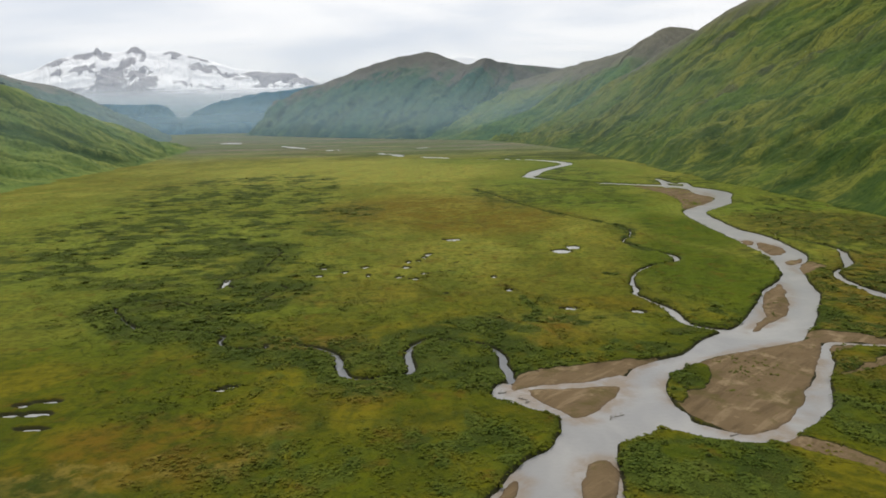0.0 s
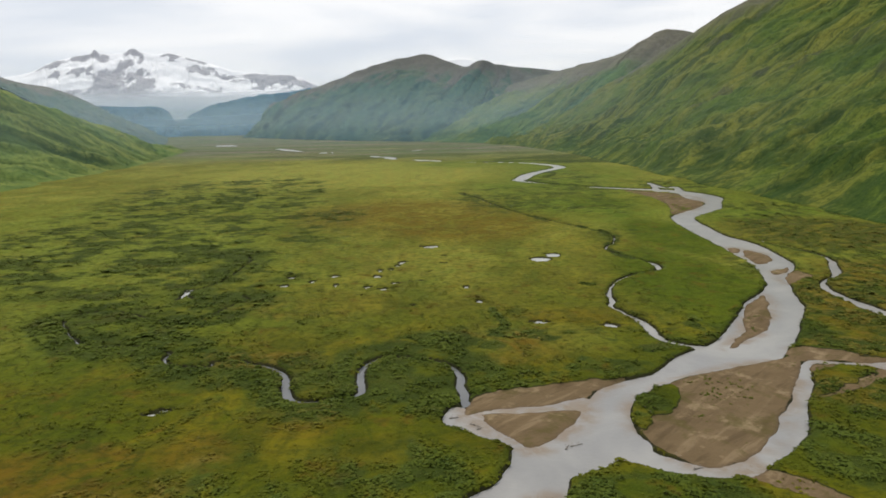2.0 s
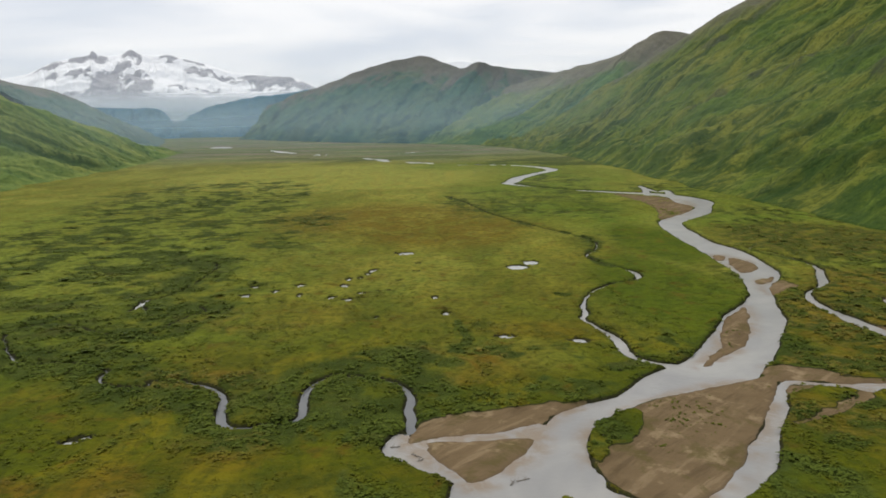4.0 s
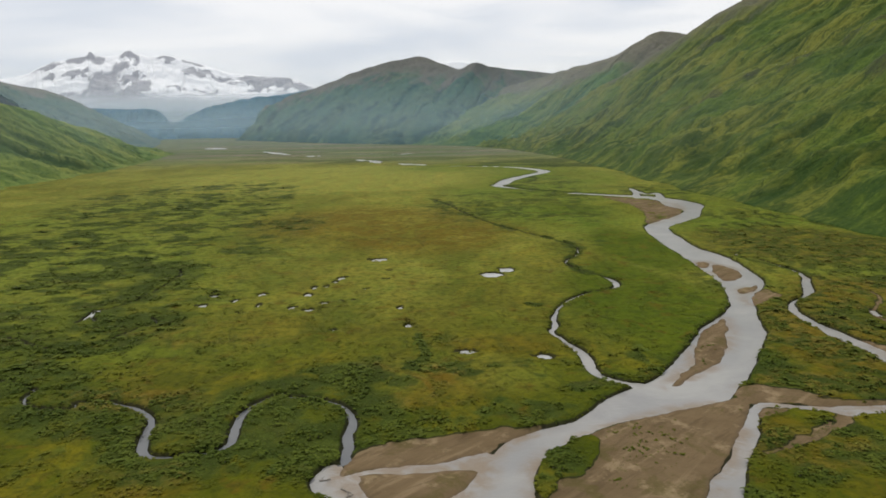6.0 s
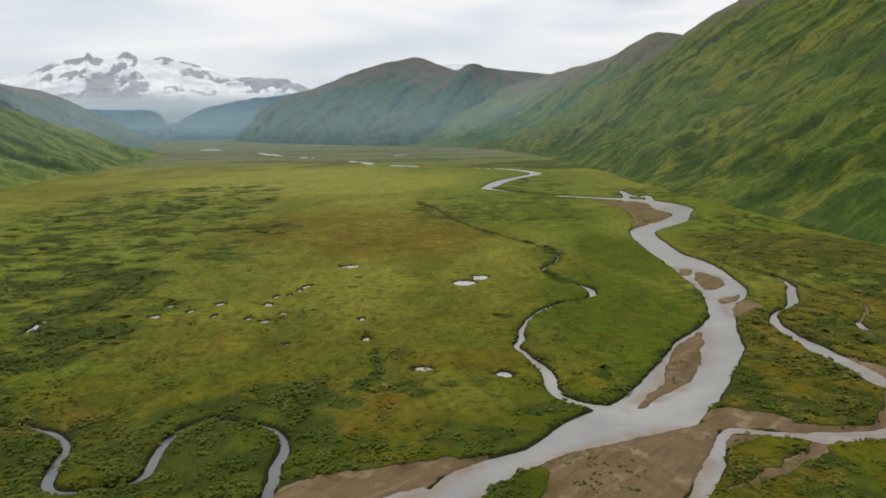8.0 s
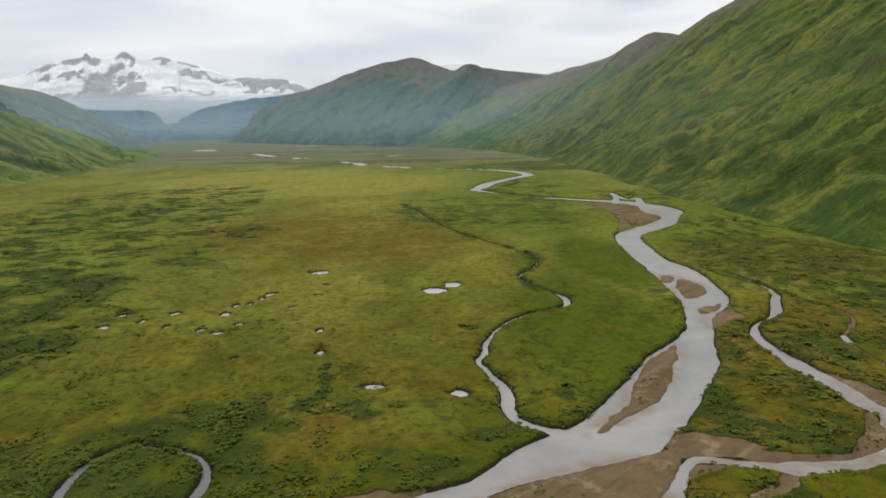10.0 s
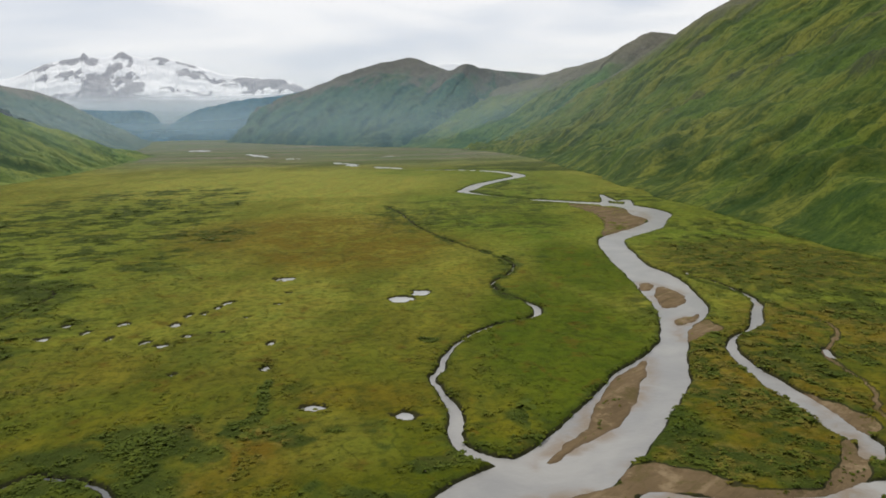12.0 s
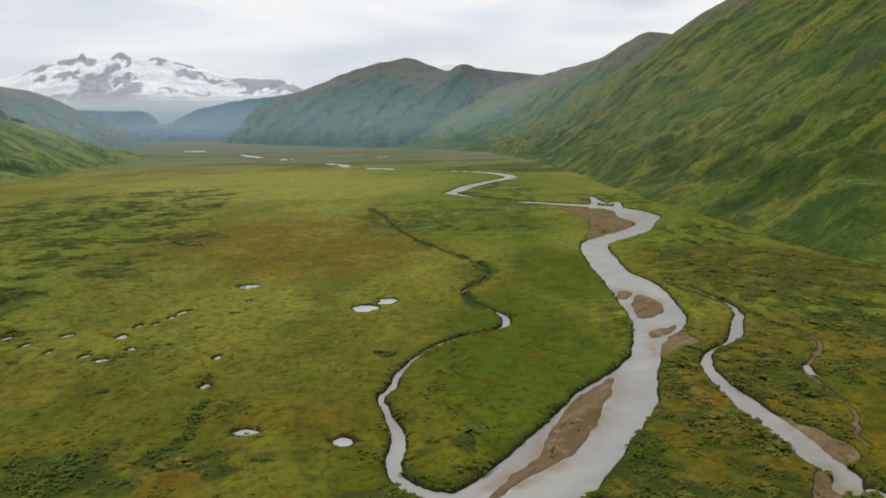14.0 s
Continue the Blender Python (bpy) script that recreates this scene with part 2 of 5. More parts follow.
# ---- outlines of the gravel bars ----
BAR_A = [(15.5, 143.6), (15.6, 147.6), (18.4, 152.0), (26.4, 155.6), (35.1, 157.4), (43.9, 159.2), (53.4, 161.5), (47.4, 156.7), (42.0, 151.8), (34.5, 148.6), (27.7, 147.3), (20.9, 145.6)]
BAR_B = [(18.4, 141.2), (21.8, 143.3), (28.4, 144.2), (34.9, 144.6), (39.2, 144.7), (37.9, 140.2), (34.1, 135.0), (29.9, 130.4), (26.6, 129.0), (23.8, 132.7), (20.3, 137.2)]
ISLE = [(49.7, 141.8), (51.8, 147.7), (54.8, 151.8), (60.3, 156.0), (67.1, 160.7), (76.3, 165.6), (87.3, 170.2), (96.2, 172.9), (100.6, 173.1), (97.3, 166.0), (91.9, 157.2), (87.8, 151.8), (82.2, 143.4), (75.8, 133.8), (70.2, 126.9), (64.6, 122.4), (59.8, 120.4), (55.7, 121.1), (53.1, 124.1), (51.0, 127.3), (49.8, 132.2), (49.4, 137.2)]
ISLE_GRASS = [(49.2, 141.9), (52.1, 149.1), (58.6, 154.9), (62.7, 156.6), (62.5, 150.6), (59.9, 143.9), (56.4, 140.9), (52.8, 139.5), (50.1, 133.9), (48.8, 136.9)]
BAR_AB = [(14.8, 143.7), (18.4, 152.4), (26.4, 155.6), (35.1, 157.4), (43.9, 159.2), (53.9, 161.9), (43.3, 151.7), (38.3, 139.3), (28.7, 127.8), (23.6, 131.3), (17.4, 138.8)]
BAR_C = [(121.0, 234.9), (118.5, 226.5), (115.3, 218.7), (111.6, 210.2), (109.0, 205.1), (104.6, 197.1), (100.9, 194.0), (96.2, 190.1), (92.9, 187.3), (89.1, 182.4), (86.9, 182.1), (90.0, 187.4), (94.0, 192.1), (97.0, 195.2), (99.2, 201.9), (102.2, 208.0), (105.9, 216.1), (111.3, 224.5), (116.4, 230.0)]
BAR_D = [(149.0, 314.2), (144.4, 302.7), (142.2, 292.2), (142.1, 283.7), (147.0, 285.3), (152.3, 292.9), (153.9, 299.9), (152.7, 309.9)]
BAR_D2 = [(142.9, 318.0), (141.4, 308.3), (143.9, 308.1), (148.1, 315.9), (147.2, 320.2)]
BAR_D3 = [(140.8, 270.7), (139.2, 265.4), (142.5, 265.8), (147.5, 270.9), (151.1, 277.6), (147.0, 274.4), (144.1, 273.4)]
BAR_E = [(138.4, 257.8), (143.4, 263.5), (149.1, 268.5), (150.5, 263.1), (149.4, 257.2), (145.8, 254.6), (142.2, 252.4), (139.0, 247.6), (137.2, 249.5)]
BAR_F = [(164.9, 575.5), (186.8, 552.0), (203.2, 531.2), (202.8, 503.2), (188.1, 466.6), (171.3, 443.7), (156.2, 430.3), (166.2, 466.9), (171.3, 515.3)]
BAR_G = [(98.9, 175.6), (101.0, 179.4), (106.3, 179.4), (111.2, 178.4), (113.8, 174.7), (117.5, 171.7), (122.9, 170.8), (128.9, 170.9), (133.9, 173.5), (139.2, 180.2), (145.2, 187.6), (146.3, 182.7), (143.4, 177.8), (137.1, 172.2), (131.7, 168.9), (121.6, 168.2), (112.4, 169.2), (106.5, 171.4), (101.1, 170.2), (99.0, 172.8)]
BAR_H = [(62.5, 118.2), (65.7, 119.2), (67.4, 117.3), (71.0, 115.1), (73.8, 111.2), (76.6, 108.0), (78.4, 106.0), (76.0, 102.4), (74.4, 104.7), (70.6, 109.2), (67.1, 111.8), (64.8, 113.4), (63.3, 115.4)]
BAR_I = [(24.7, 109.1), (26.6, 111.1), (28.7, 111.4), (29.4, 109.0), (29.2, 105.2), (27.7, 100.8), (25.4, 96.0), (22.3, 90.2), (19.8, 90.3), (21.2, 97.7), (22.4, 102.7), (23.7, 105.4)]
BAR_J = [(147.3, 215.2), (150.5, 208.7), (153.4, 203.5), (155.8, 198.1), (156.1, 195.2), (153.3, 191.5), (149.3, 188.9), (147.8, 192.3), (148.2, 198.9), (147.6, 206.2), (146.2, 211.6)]
BAR_K = [(116.6, 164.2), (119.9, 164.1), (112.4, 158.4), (106.3, 154.6), (99.2, 151.0), (93.6, 148.3), (97.9, 151.5), (107.0, 157.0), (112.7, 161.0)]
BAR_L = [(99.8, 166.0), (102.4, 168.1), (106.5, 167.6), (104.0, 165.9), (100.5, 163.9), (98.3, 163.2)]
BAR_M = [(12.0, 105.3), (11.1, 101.4), (8.6, 96.6), (5.8, 95.1), (8.6, 101.5)]
# ---- plan of the plant cover: x, y, two radii, amount ----
BRUSH = [(-3.9, 157.0, 15.3, 12.3, 0.9), (2.9, 113.9, 12.4, 16.2, 0.85), (-115.9, 251.1, 18.0, 11.2, 0.9), (-173.4, 315.1, 28.5, 18.8, 0.9), (-123.1, 202.7, 11.0, 7.4, 0.5), (-28.0, 113.5, 5.7, 4.2, 0.8), (-24.8, 125.0, 2.0, 1.5, 1), (86.5, 203.1, 6.0, 6.2, 1), (45.4, 106.1, 18.1, 11.3, 0.95), (80.7, 124.4, 7.6, 15.2, 0.9), (-53.7, 445.2, 17.2, 19.7, 1), (104.3, 364.4, 17.9, 15.3, 0.7), (-13.7, 179.3, 22.1, 8.9, 0.7), (8.5, 188.8, 11.0, 8.8, 0.95), (42.6, 196.8, 9.5, 4.9, 0.75), (29.2, 196.2, 12.7, 4.8, 0.6), (86.9, 200.9, 5.4, 6.1, 0.9), (84.2, 188.2, 4.9, 7.7, 0.9)]
BRUSH_EAST = [(-68.4, 467.0, 20.5, 19.5, 1), (65.6, 254.9, 3.4, 4.2, 1), (56.1, 197.4, 6.4, 4.5, 0.6), (75.4, 188.5, 2.5, 11.7, 0.6), (123.2, 185.1, 5.6, 2.7, 0.9), (71.6, 537.3, 46.4, 42.1, 0.6), (141.5, 214.5, 15.3, 33.0, 0.9), (171.3, 249.4, 23.1, 17.8, 0.85), (209.1, 355.4, 50.0, 51.7, 0.8), (204.0, 279.4, 16.7, 37.1, 0.85), (145.6, 184.3, 11.1, 9.0, 0.85), (-22.3, 168.4, 35.3, 16.0, 0.8), (16.7, 177.8, 14.9, 13.6, 0.85), (5.9, 149.3, 13.1, 8.9, 0.9), (-30.6, 148.7, 15.2, 9.8, 0.5), (30.2, 158.9, 10.8, 6.9, 0.75), (64.3, 183.7, 14.2, 4.6, 0.85), (80.6, 223.2, 6.3, 45.2, 0.45)]
BRUSH_NEAR = [(-66.0, 104.0, 20.0, 6.0, 0.7), (-92.0, 118.0, 8.0, 12.0, 0.6), (-30.0, 106.0, 16.0, 7.0, 0.7), (52.0, 168.0, 13.0, 7.0, 0.8), (38.0, 165.0, 12.0, 6.0, 0.8), (2.0, 170.0, 14.0, 7.0, 0.8), (12.0, 196.0, 12.0, 6.0, 0.6), (54.3, 143.2, 5.6, 10.4, 0.8), (104.8, 147.6, 14.5, 11.6, 0.9), (128.9, 204.4, 15.5, 25.5, 0.8), (84.9, 129.5, 9.0, 22.0, 0.9), (114.4, 155.6, 9.2, 8.8, 0.9), (-17.9, 114.7, 27.2, 15.3, 0.42), (-58.4, 142.6, 25.9, 12.9, 0.25), (-62.6, 106.6, 15.9, 7.6, 0.45)]
THICKET = [(117.8, 184.3, 11.8, 12.0, 1), (112.8, 194.9, 8.1, 16.8, 0.9), (128.1, 177.0, 8.1, 8.5, 1), (38.9, 191.1, 6.4, 3.1, 0.9), (53.4, 189.1, 5.2, 3.0, 1), (65.0, 193.5, 7.5, 4.6, 0.7), (34.5, 182.1, 6.9, 3.1, 0.8), (-32.5, 208.8, 24.3, 13.2, 0.5), (15.8, 184.0, 15.5, 8.2, 0.6), (30.1, 161.3, 14.3, 7.1, 0.7), (-143.3, 409.6, 109.5, 172.3, 1), (-96.5, 277.3, 55.6, 52.2, 0.8), (-182.8, 626.4, 105.3, 153.5, 1), (56.0, 536.3, 45.9, 101.0, 0.8), (120.5, 684.4, 42.3, 82.5, 0.8), (132.0, 590.4, 49.6, 115.1, 0.7), (-69.4, 210.8, 24.8, 27.5, 0.5), (146.5, 220.3, 17.1, 35.9, 1), (168.5, 259.1, 22.9, 19.8, 1), (202.2, 355.9, 45.6, 52.0, 1), (180.8, 240.3, 12.3, 24.3, 1), (142.8, 184.4, 14.0, 10.9, 1), (-163.9, 448.0, 88.0, 157.5, 1), (-168.1, 567.7, 75.7, 117.6, 0.9), (-82.1, 234.0, 41.6, 50.8, 0.75), (-161.6, 511.6, 62.4, 251.6, 1), (106.4, 480.3, 40.4, 58.7, 0.8), (0.8, 249.2, 37.9, 17.8, 0.35), (-28.6, 107.1, 14.8, 11.5, 0.6), (29.3, 210.6, 29.5, 16.5, 0.45), (154.0, 269.3, 24.1, 43.6, 0.9), (221.0, 623.4, 48.3, 50.7, 0.9), (145.8, 741.5, 32.7, 94.3, 0.8)]
FOOT_BRUSH = [(235, 400, 70, 90, 0.75), (215, 300, 55, 60, 0.75), (240, 250, 60, 60, 0.7), (228, 520, 30, 60, 0.55)]
LUSH = [(104.6, 240.0, 20.9, 46.6, 1), (128.1, 350.7, 20.6, 56.0, 1), (103.6, 253.2, 25.3, 70.6, 1), (46.1, 108.0, 15.5, 11.7, 0.6), (122.2, 503.0, 21.2, 38.8, 0.6), (11.6, 117.9, 8.5, 13.7, 0.5)]
RUST = [(-46.2, 109.8, 12.2, 8.0, 0.95), (-18.7, 140.6, 10.1, 6.3, 0.45), (-58.7, 124.6, 18.0, 8.8, 1), (-67.7, 110.6, 13.3, 9.1, 0.9), (-38.0, 128.0, 9.0, 9.0, 0.7), (-36.2, 181.7, 14.5, 7.1, 0.75), (19.8, 408.7, 55.1, 60.8, 0.8), (-17.8, 461.6, 66.5, 69.2, 0.8), (33.7, 189.9, 4.5, 7.9, 0.9), (52.9, 215.2, 18.2, 8.7, 0.4), (32.9, 176.3, 10.7, 7.6, 0.5), (-33.0, 230.0, 24.2, 15.8, 0.4), (159.3, 200.6, 4.2, 11.8, 0.9), (152.4, 250.4, 5.8, 18.0, 0.6), (141.5, 214.5, 15.3, 33.0, 0.8), (125.5, 209.5, 6.8, 16.2, 0.6), (117.9, 181.9, 12.7, 9.2, 0.7), (179.1, 258.5, 24.2, 24.7, 0.8), (209.1, 355.4, 50.0, 51.7, 0.6), (97.7, 155.0, 9.3, 11.3, 0.6), (102.9, 149.7, 11.8, 8.0, 0.6), (138.1, 184.6, 11.2, 7.2, 0.5)]
PALE = [(228, 640, 16, 90, 0.95), (222, 820, 20, 130, 0.95), (212, 1040, 26, 150, 0.9), (190, 1300, 30, 160, 0.8), (-120, 420, 120, 120, 0.5), (-260, 420, 90, 150, 0.6), (-91.6, 835.4, 216.9, 227.1, 1.5), (-346.5, 570.6, 80.4, 64.8, 0.8), (-126.7, 209.1, 28.5, 33.6, 0.4), (-36.7, 849.7, 146.6, 193.5, 1.5), (-5.3, 400.0, 55.9, 30.0, 0.35), (35.7, 191.7, 23.2, 16.8, 0.45), (209.2, 519.1, 25.0, 38.9, 0.6), (-392.8, 1148.0, 101.0, 162.3, 0.6)]


WATER_LEVEL, POND_LEVEL = -1.0, -0.8
WATERS = [
    ("river", "wide milky grey braided river between gravel bars", (RIVER, RIVER_LOWER, ARM, ARM_THIN)),
    ("river_channel", "side channel of milky water round a gravel island", (SIDE_CHANNEL,)),
    ("river_channel", "narrow pale side channel with gravelly edges", (EAST_CHANNEL, RILL, RILL2)),
    ("creek", "narrow meandering creek sunk between brushy banks", (CREEK, CREEK_UPPER, CREEK_END)),
    ("brook", "winding dark-edged brook running into the river", (BROOK,)),
    ("river", "far loops of the river glinting on the valley floor", (FAR_RIVER, FORK)),
    ("pool", "far pale strip of standing water", (FAR_A,)),
    ("pool", "far pale strip of standing water", (FAR_B,)),
    ("pool", "far pale strip of standing water", (FAR_C,)),
    ("pool", "far pale strip of standing water", (FAR_D,)),
    ("pool", "far pale strip of standing water", (FAR_E,)),
    ("pool", "far pale strip of standing water", (FAR_F,)),
]


def outline_distance(x, y, points, reach=20.0, out=None):
    """Signed distance (negative inside) to a rounded closed outline."""
    out = np.full(x.shape, 1e3) if out is None else out
    p = np.array(points, float)
    n = len(p)
    s = spline(np.vstack([p[-2:], p, p[:3]]), 4)
    s = s[8:8 + 4 * n]
    near = np.flatnonzero((x > s[:, 0].min() - reach) & (x < s[:, 0].max() + reach) & (y > s[:, 1].min() - reach) & (y < s[:, 1].max() + reach))
    if not len(near):
        return out
    px, py = x[near], y[near]
    best, inside = np.full(px.shape, 1e6), np.zeros(px.shape, bool)
    for (ax, ay), (bx, by) in zip(s, np.roll(s, -1, 0)):
        dx, dy = bx - ax, by - ay
        t = np.clip(((px - ax) * dx + (py - ay) * dy) / max(dx * dx + dy * dy, 1e-9), 0, 1)
        best = np.minimum(best, np.hypot(px - ax - t * dx, py - ay - t * dy))
        if abs(dy) > 1e-9:
            inside ^= ((ay > py) != (by > py)) & (px < ax + (py - ay) * dx / dy)
    out[near] = np.minimum(out[near], np.where(inside, -best, best))
    return out


def water_distance(x, y):
    """Signed distance to the waterline, the water that it belongs to, and the distance to the bars."""
    far = smooth(950, 1150, y)
    wx = x + 0.7 * (fbm(x, y, 5.0, 3, 3) - 0.5) * 2 + far * 16 * (fbm(x, y, 34.0, 3, 4) - 0.5)
    wy = y + 0.7 * (fbm(x, y, 5.0, 3, 9) - 0.5) * 2 + far * 70 * (fbm(x, y, 30.0, 3, 6) - 0.5)
    d, which = np.full(x.shape, 1e3), np.full(x.shape, -1)
    for k, (_, _, strokes) in enumerate(WATERS):
        mine = np.full(x.shape, 1e3)
        for s in strokes:
            stroke_distance(wx, wy, s, out=mine)
        which, d = np.where(mine < d, k, which), np.minimum(d, mine)
    for k, (px, py, rx, ry) in enumerate(PONDS):
        near = np.flatnonzero((np.abs(x - px) < 30) & (np.abs(y - py) < 30))
        if len(near):
            rough = min(2.4, 0.8 * min(rx, ry))
            kx = x[near] + rough * (fbm(x[near], y[near], 2.0, 3, 130 + k) - 0.5) * 2 - px
            ky = y[near] + rough * (fbm(x[near], y[near], 2.0, 3, 190 + k) - 0.5) * 1.4 - py
            r = (np.hypot(kx / rx, ky / ry) - 1) * min(rx, ry)
            which[near] = np.where(r < d[near], len(WATERS) + k, which[near])
            d[near] = np.minimum(d[near], r)
    bars = np.full(x.shape, 1e3)
    for s in (BAR_A, BAR_B, ISLE, BAR_C, BAR_D, BAR_D2, BAR_D3, BAR_I, BAR_M):
        outline_distance(wx + 0.9 * (fbm(x, y, 2.6, 3, 65) - 0.5), wy + 0.9 * (fbm(x, y, 2.6, 3, 66) - 0.5), s, out=bars)
    return np.maximum(d, -bars), which, bars


def sand_distance(x, y):
    wx = x + 1.6 * (fbm(x, y, 5.0, 3, 41) - 0.5) * 2
    wy = y + 1.6 * (fbm(x, y, 5.0, 3, 43) - 0.5) * 2
    d = np.full(x.shape, 1e3)
    for s in (BAR_AB, BAR_E, BAR_F, BAR_G, BAR_H, BAR_J, BAR_K, BAR_L):
        outline_distance(wx, wy, s, out=d)
    for s in (TRAIL, TRAIL2):
        d = np.minimum(d, stroke_distance(wx, wy, s, 10) + 0.35)
    return d


def land(x, y):
    """Height of the valley floor, with masks of what covers it."""
    water, which, bars = water_distance(x, y)
    dry = np.minimum(bars, sand_distance(x, y))
    isle = outline_distance(x + 3 * (fbm(x, y, 3, 3, 5) - 0.5), y, ISLE_GRASS)
    sand = smooth(0.9, -0.9, dry) * smooth(-0.6, 0.6, isle)
    soil = np.clip(sand, 0, 1)
    steep = 0.55 + 0.5 * fbm(x, y, 4.0, 2, 77)
    level = np.where(which >= len(WATERS), POND_LEVEL, WATER_LEVEL)
    top = -0.05 + 0.25 * (fbm(x, y, 9.0, 3, 13) - 0.5)
    meadow = level + np.clip(water / steep, 0, 1) * (top - level) + 0.5 * (fbm(x, y, 45.0, 4, 21) - 0.5) * smooth(1, 8, water)
    bar = WATER_LEVEL + np.clip(water * 0.14, 0, 0.42) + 0.12 * (fbm(x, y, 3.0, 3, 61) - 0.45) * smooth(0, 1.5, water)
    z = meadow * (1 - soil) + bar * soil
    z = np.where(water < 0, level - np.clip(-water * 0.5, 0.0, 0.8), z)
    return z, water, soil, which, dry


def cover(x, y, water, soil, which):
    """Where brush, lush grass, rusty sedge and pale grass stand, the last growing with distance."""
    warp = 9 * (fbm(x, y, 18, 4, 101) - 0.5)
    wx, wy = x + warp, y + 14 * (fbm(x, y, 22, 4, 103) - 0.5)

    def zone(rows, soft=0.35):
        m = np.zeros(x.shape)
        for px, py, rx, ry, amount in rows:
            k = np.hypot((wx - px) / rx, (wy - py) / ry)
            m = np.maximum(m, amount * smooth(1 + soft, 1 - soft, k))
        return m

    grain = fbm(x, y, 7, 4, 7)
    brush = zone(BRUSH + BRUSH_NEAR) * (0.4 + 0.6 * smooth(0.36, 0.56, grain))
    brush = np.where((x > 118) | ((x > 86) & (y > 168)), brush * smooth(0.38, 0.58, fbm(x, y, 5, 4, 19)), brush)
    brush = np.maximum(brush, zone(BRUSH_EAST) * (0.1 + 0.9 * smooth(0.42, 0.56, fbm(x, y, 6, 4, 17))))
    d = np.full(x.shape, 1e3)
    for s in (CREEK, CREEK_UPPER, CREEK_END):
        stroke_distance(wx, wy, s, 30, 3, d)
    brush = np.maximum(brush, smooth(16, 5, d) * (0.55 + 0.45 * smooth(0.38, 0.55, fbm(x, y, 9, 4, 8))))
    d = stroke_distance(wx, wy, BROOK[18:], 12, 3)
    brush = np.maximum(brush, smooth(5.5, 1.0, d) * (0.35 + 0.6 * smooth(0.40, 0.58, fbm(x, y, 6, 3, 28))))
    brush = np.maximum(brush, 0.5 * smooth(3.4, 1.0, water) * (soil < 0.3) * (which < len(WATERS)))
    brush = np.maximum(brush, zone(THICKET, 0.45) * (0.12 + 0.88 * smooth(0.40 + 0.05 * ((x > 100) & (y < 300)), 0.62, 0.6 * fbm(x * 0.55, y * 0.5, 9, 5, 7, 0.68) + 0.4 * fbm(x * 0.5, y, 4, 3, 77))))
    d = np.full(x.shape, 1e3)
    for s in (HEDGE_A, HEDGE_B, HEDGE_C, HEDGE_D):
        stroke_distance(wx, wy, s, 10, 3, d)
    brush = np.maximum(brush, smooth(1.2, -0.2, d))
    brush = np.maximum(brush, zone(FOOT_BRUSH) * (0.3 + 0.7 * smooth(0.38, 0.62, fbm(x, y * 0.7, 5, 4, 27))))
    brush = np.maximum(brush, 0.8 * smooth(930, 1010, y + 0.25 * x) * smooth(0.42, 0.58, fbm(x * 0.5, y, 70, 4, 9)))
    lush, rust, pale = zone(LUSH), zone(RUST), zone(PALE)
    sward = zone(SWARD, 0.5)
    rust = np.maximum(rust, 0.9 * smooth(1.1, 0.0, stroke_distance(wx, wy, RUST_TRACK, 10, 3)))
    # grass also paled with distance, painting in grazing light and haze
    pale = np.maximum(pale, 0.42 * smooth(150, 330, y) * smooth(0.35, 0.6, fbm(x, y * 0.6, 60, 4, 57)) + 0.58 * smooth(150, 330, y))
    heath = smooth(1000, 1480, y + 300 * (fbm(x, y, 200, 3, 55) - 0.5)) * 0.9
    return np.clip(brush, 0, 1) * (1 - 0.5 * heath), lush, rust, pale, heath, sward


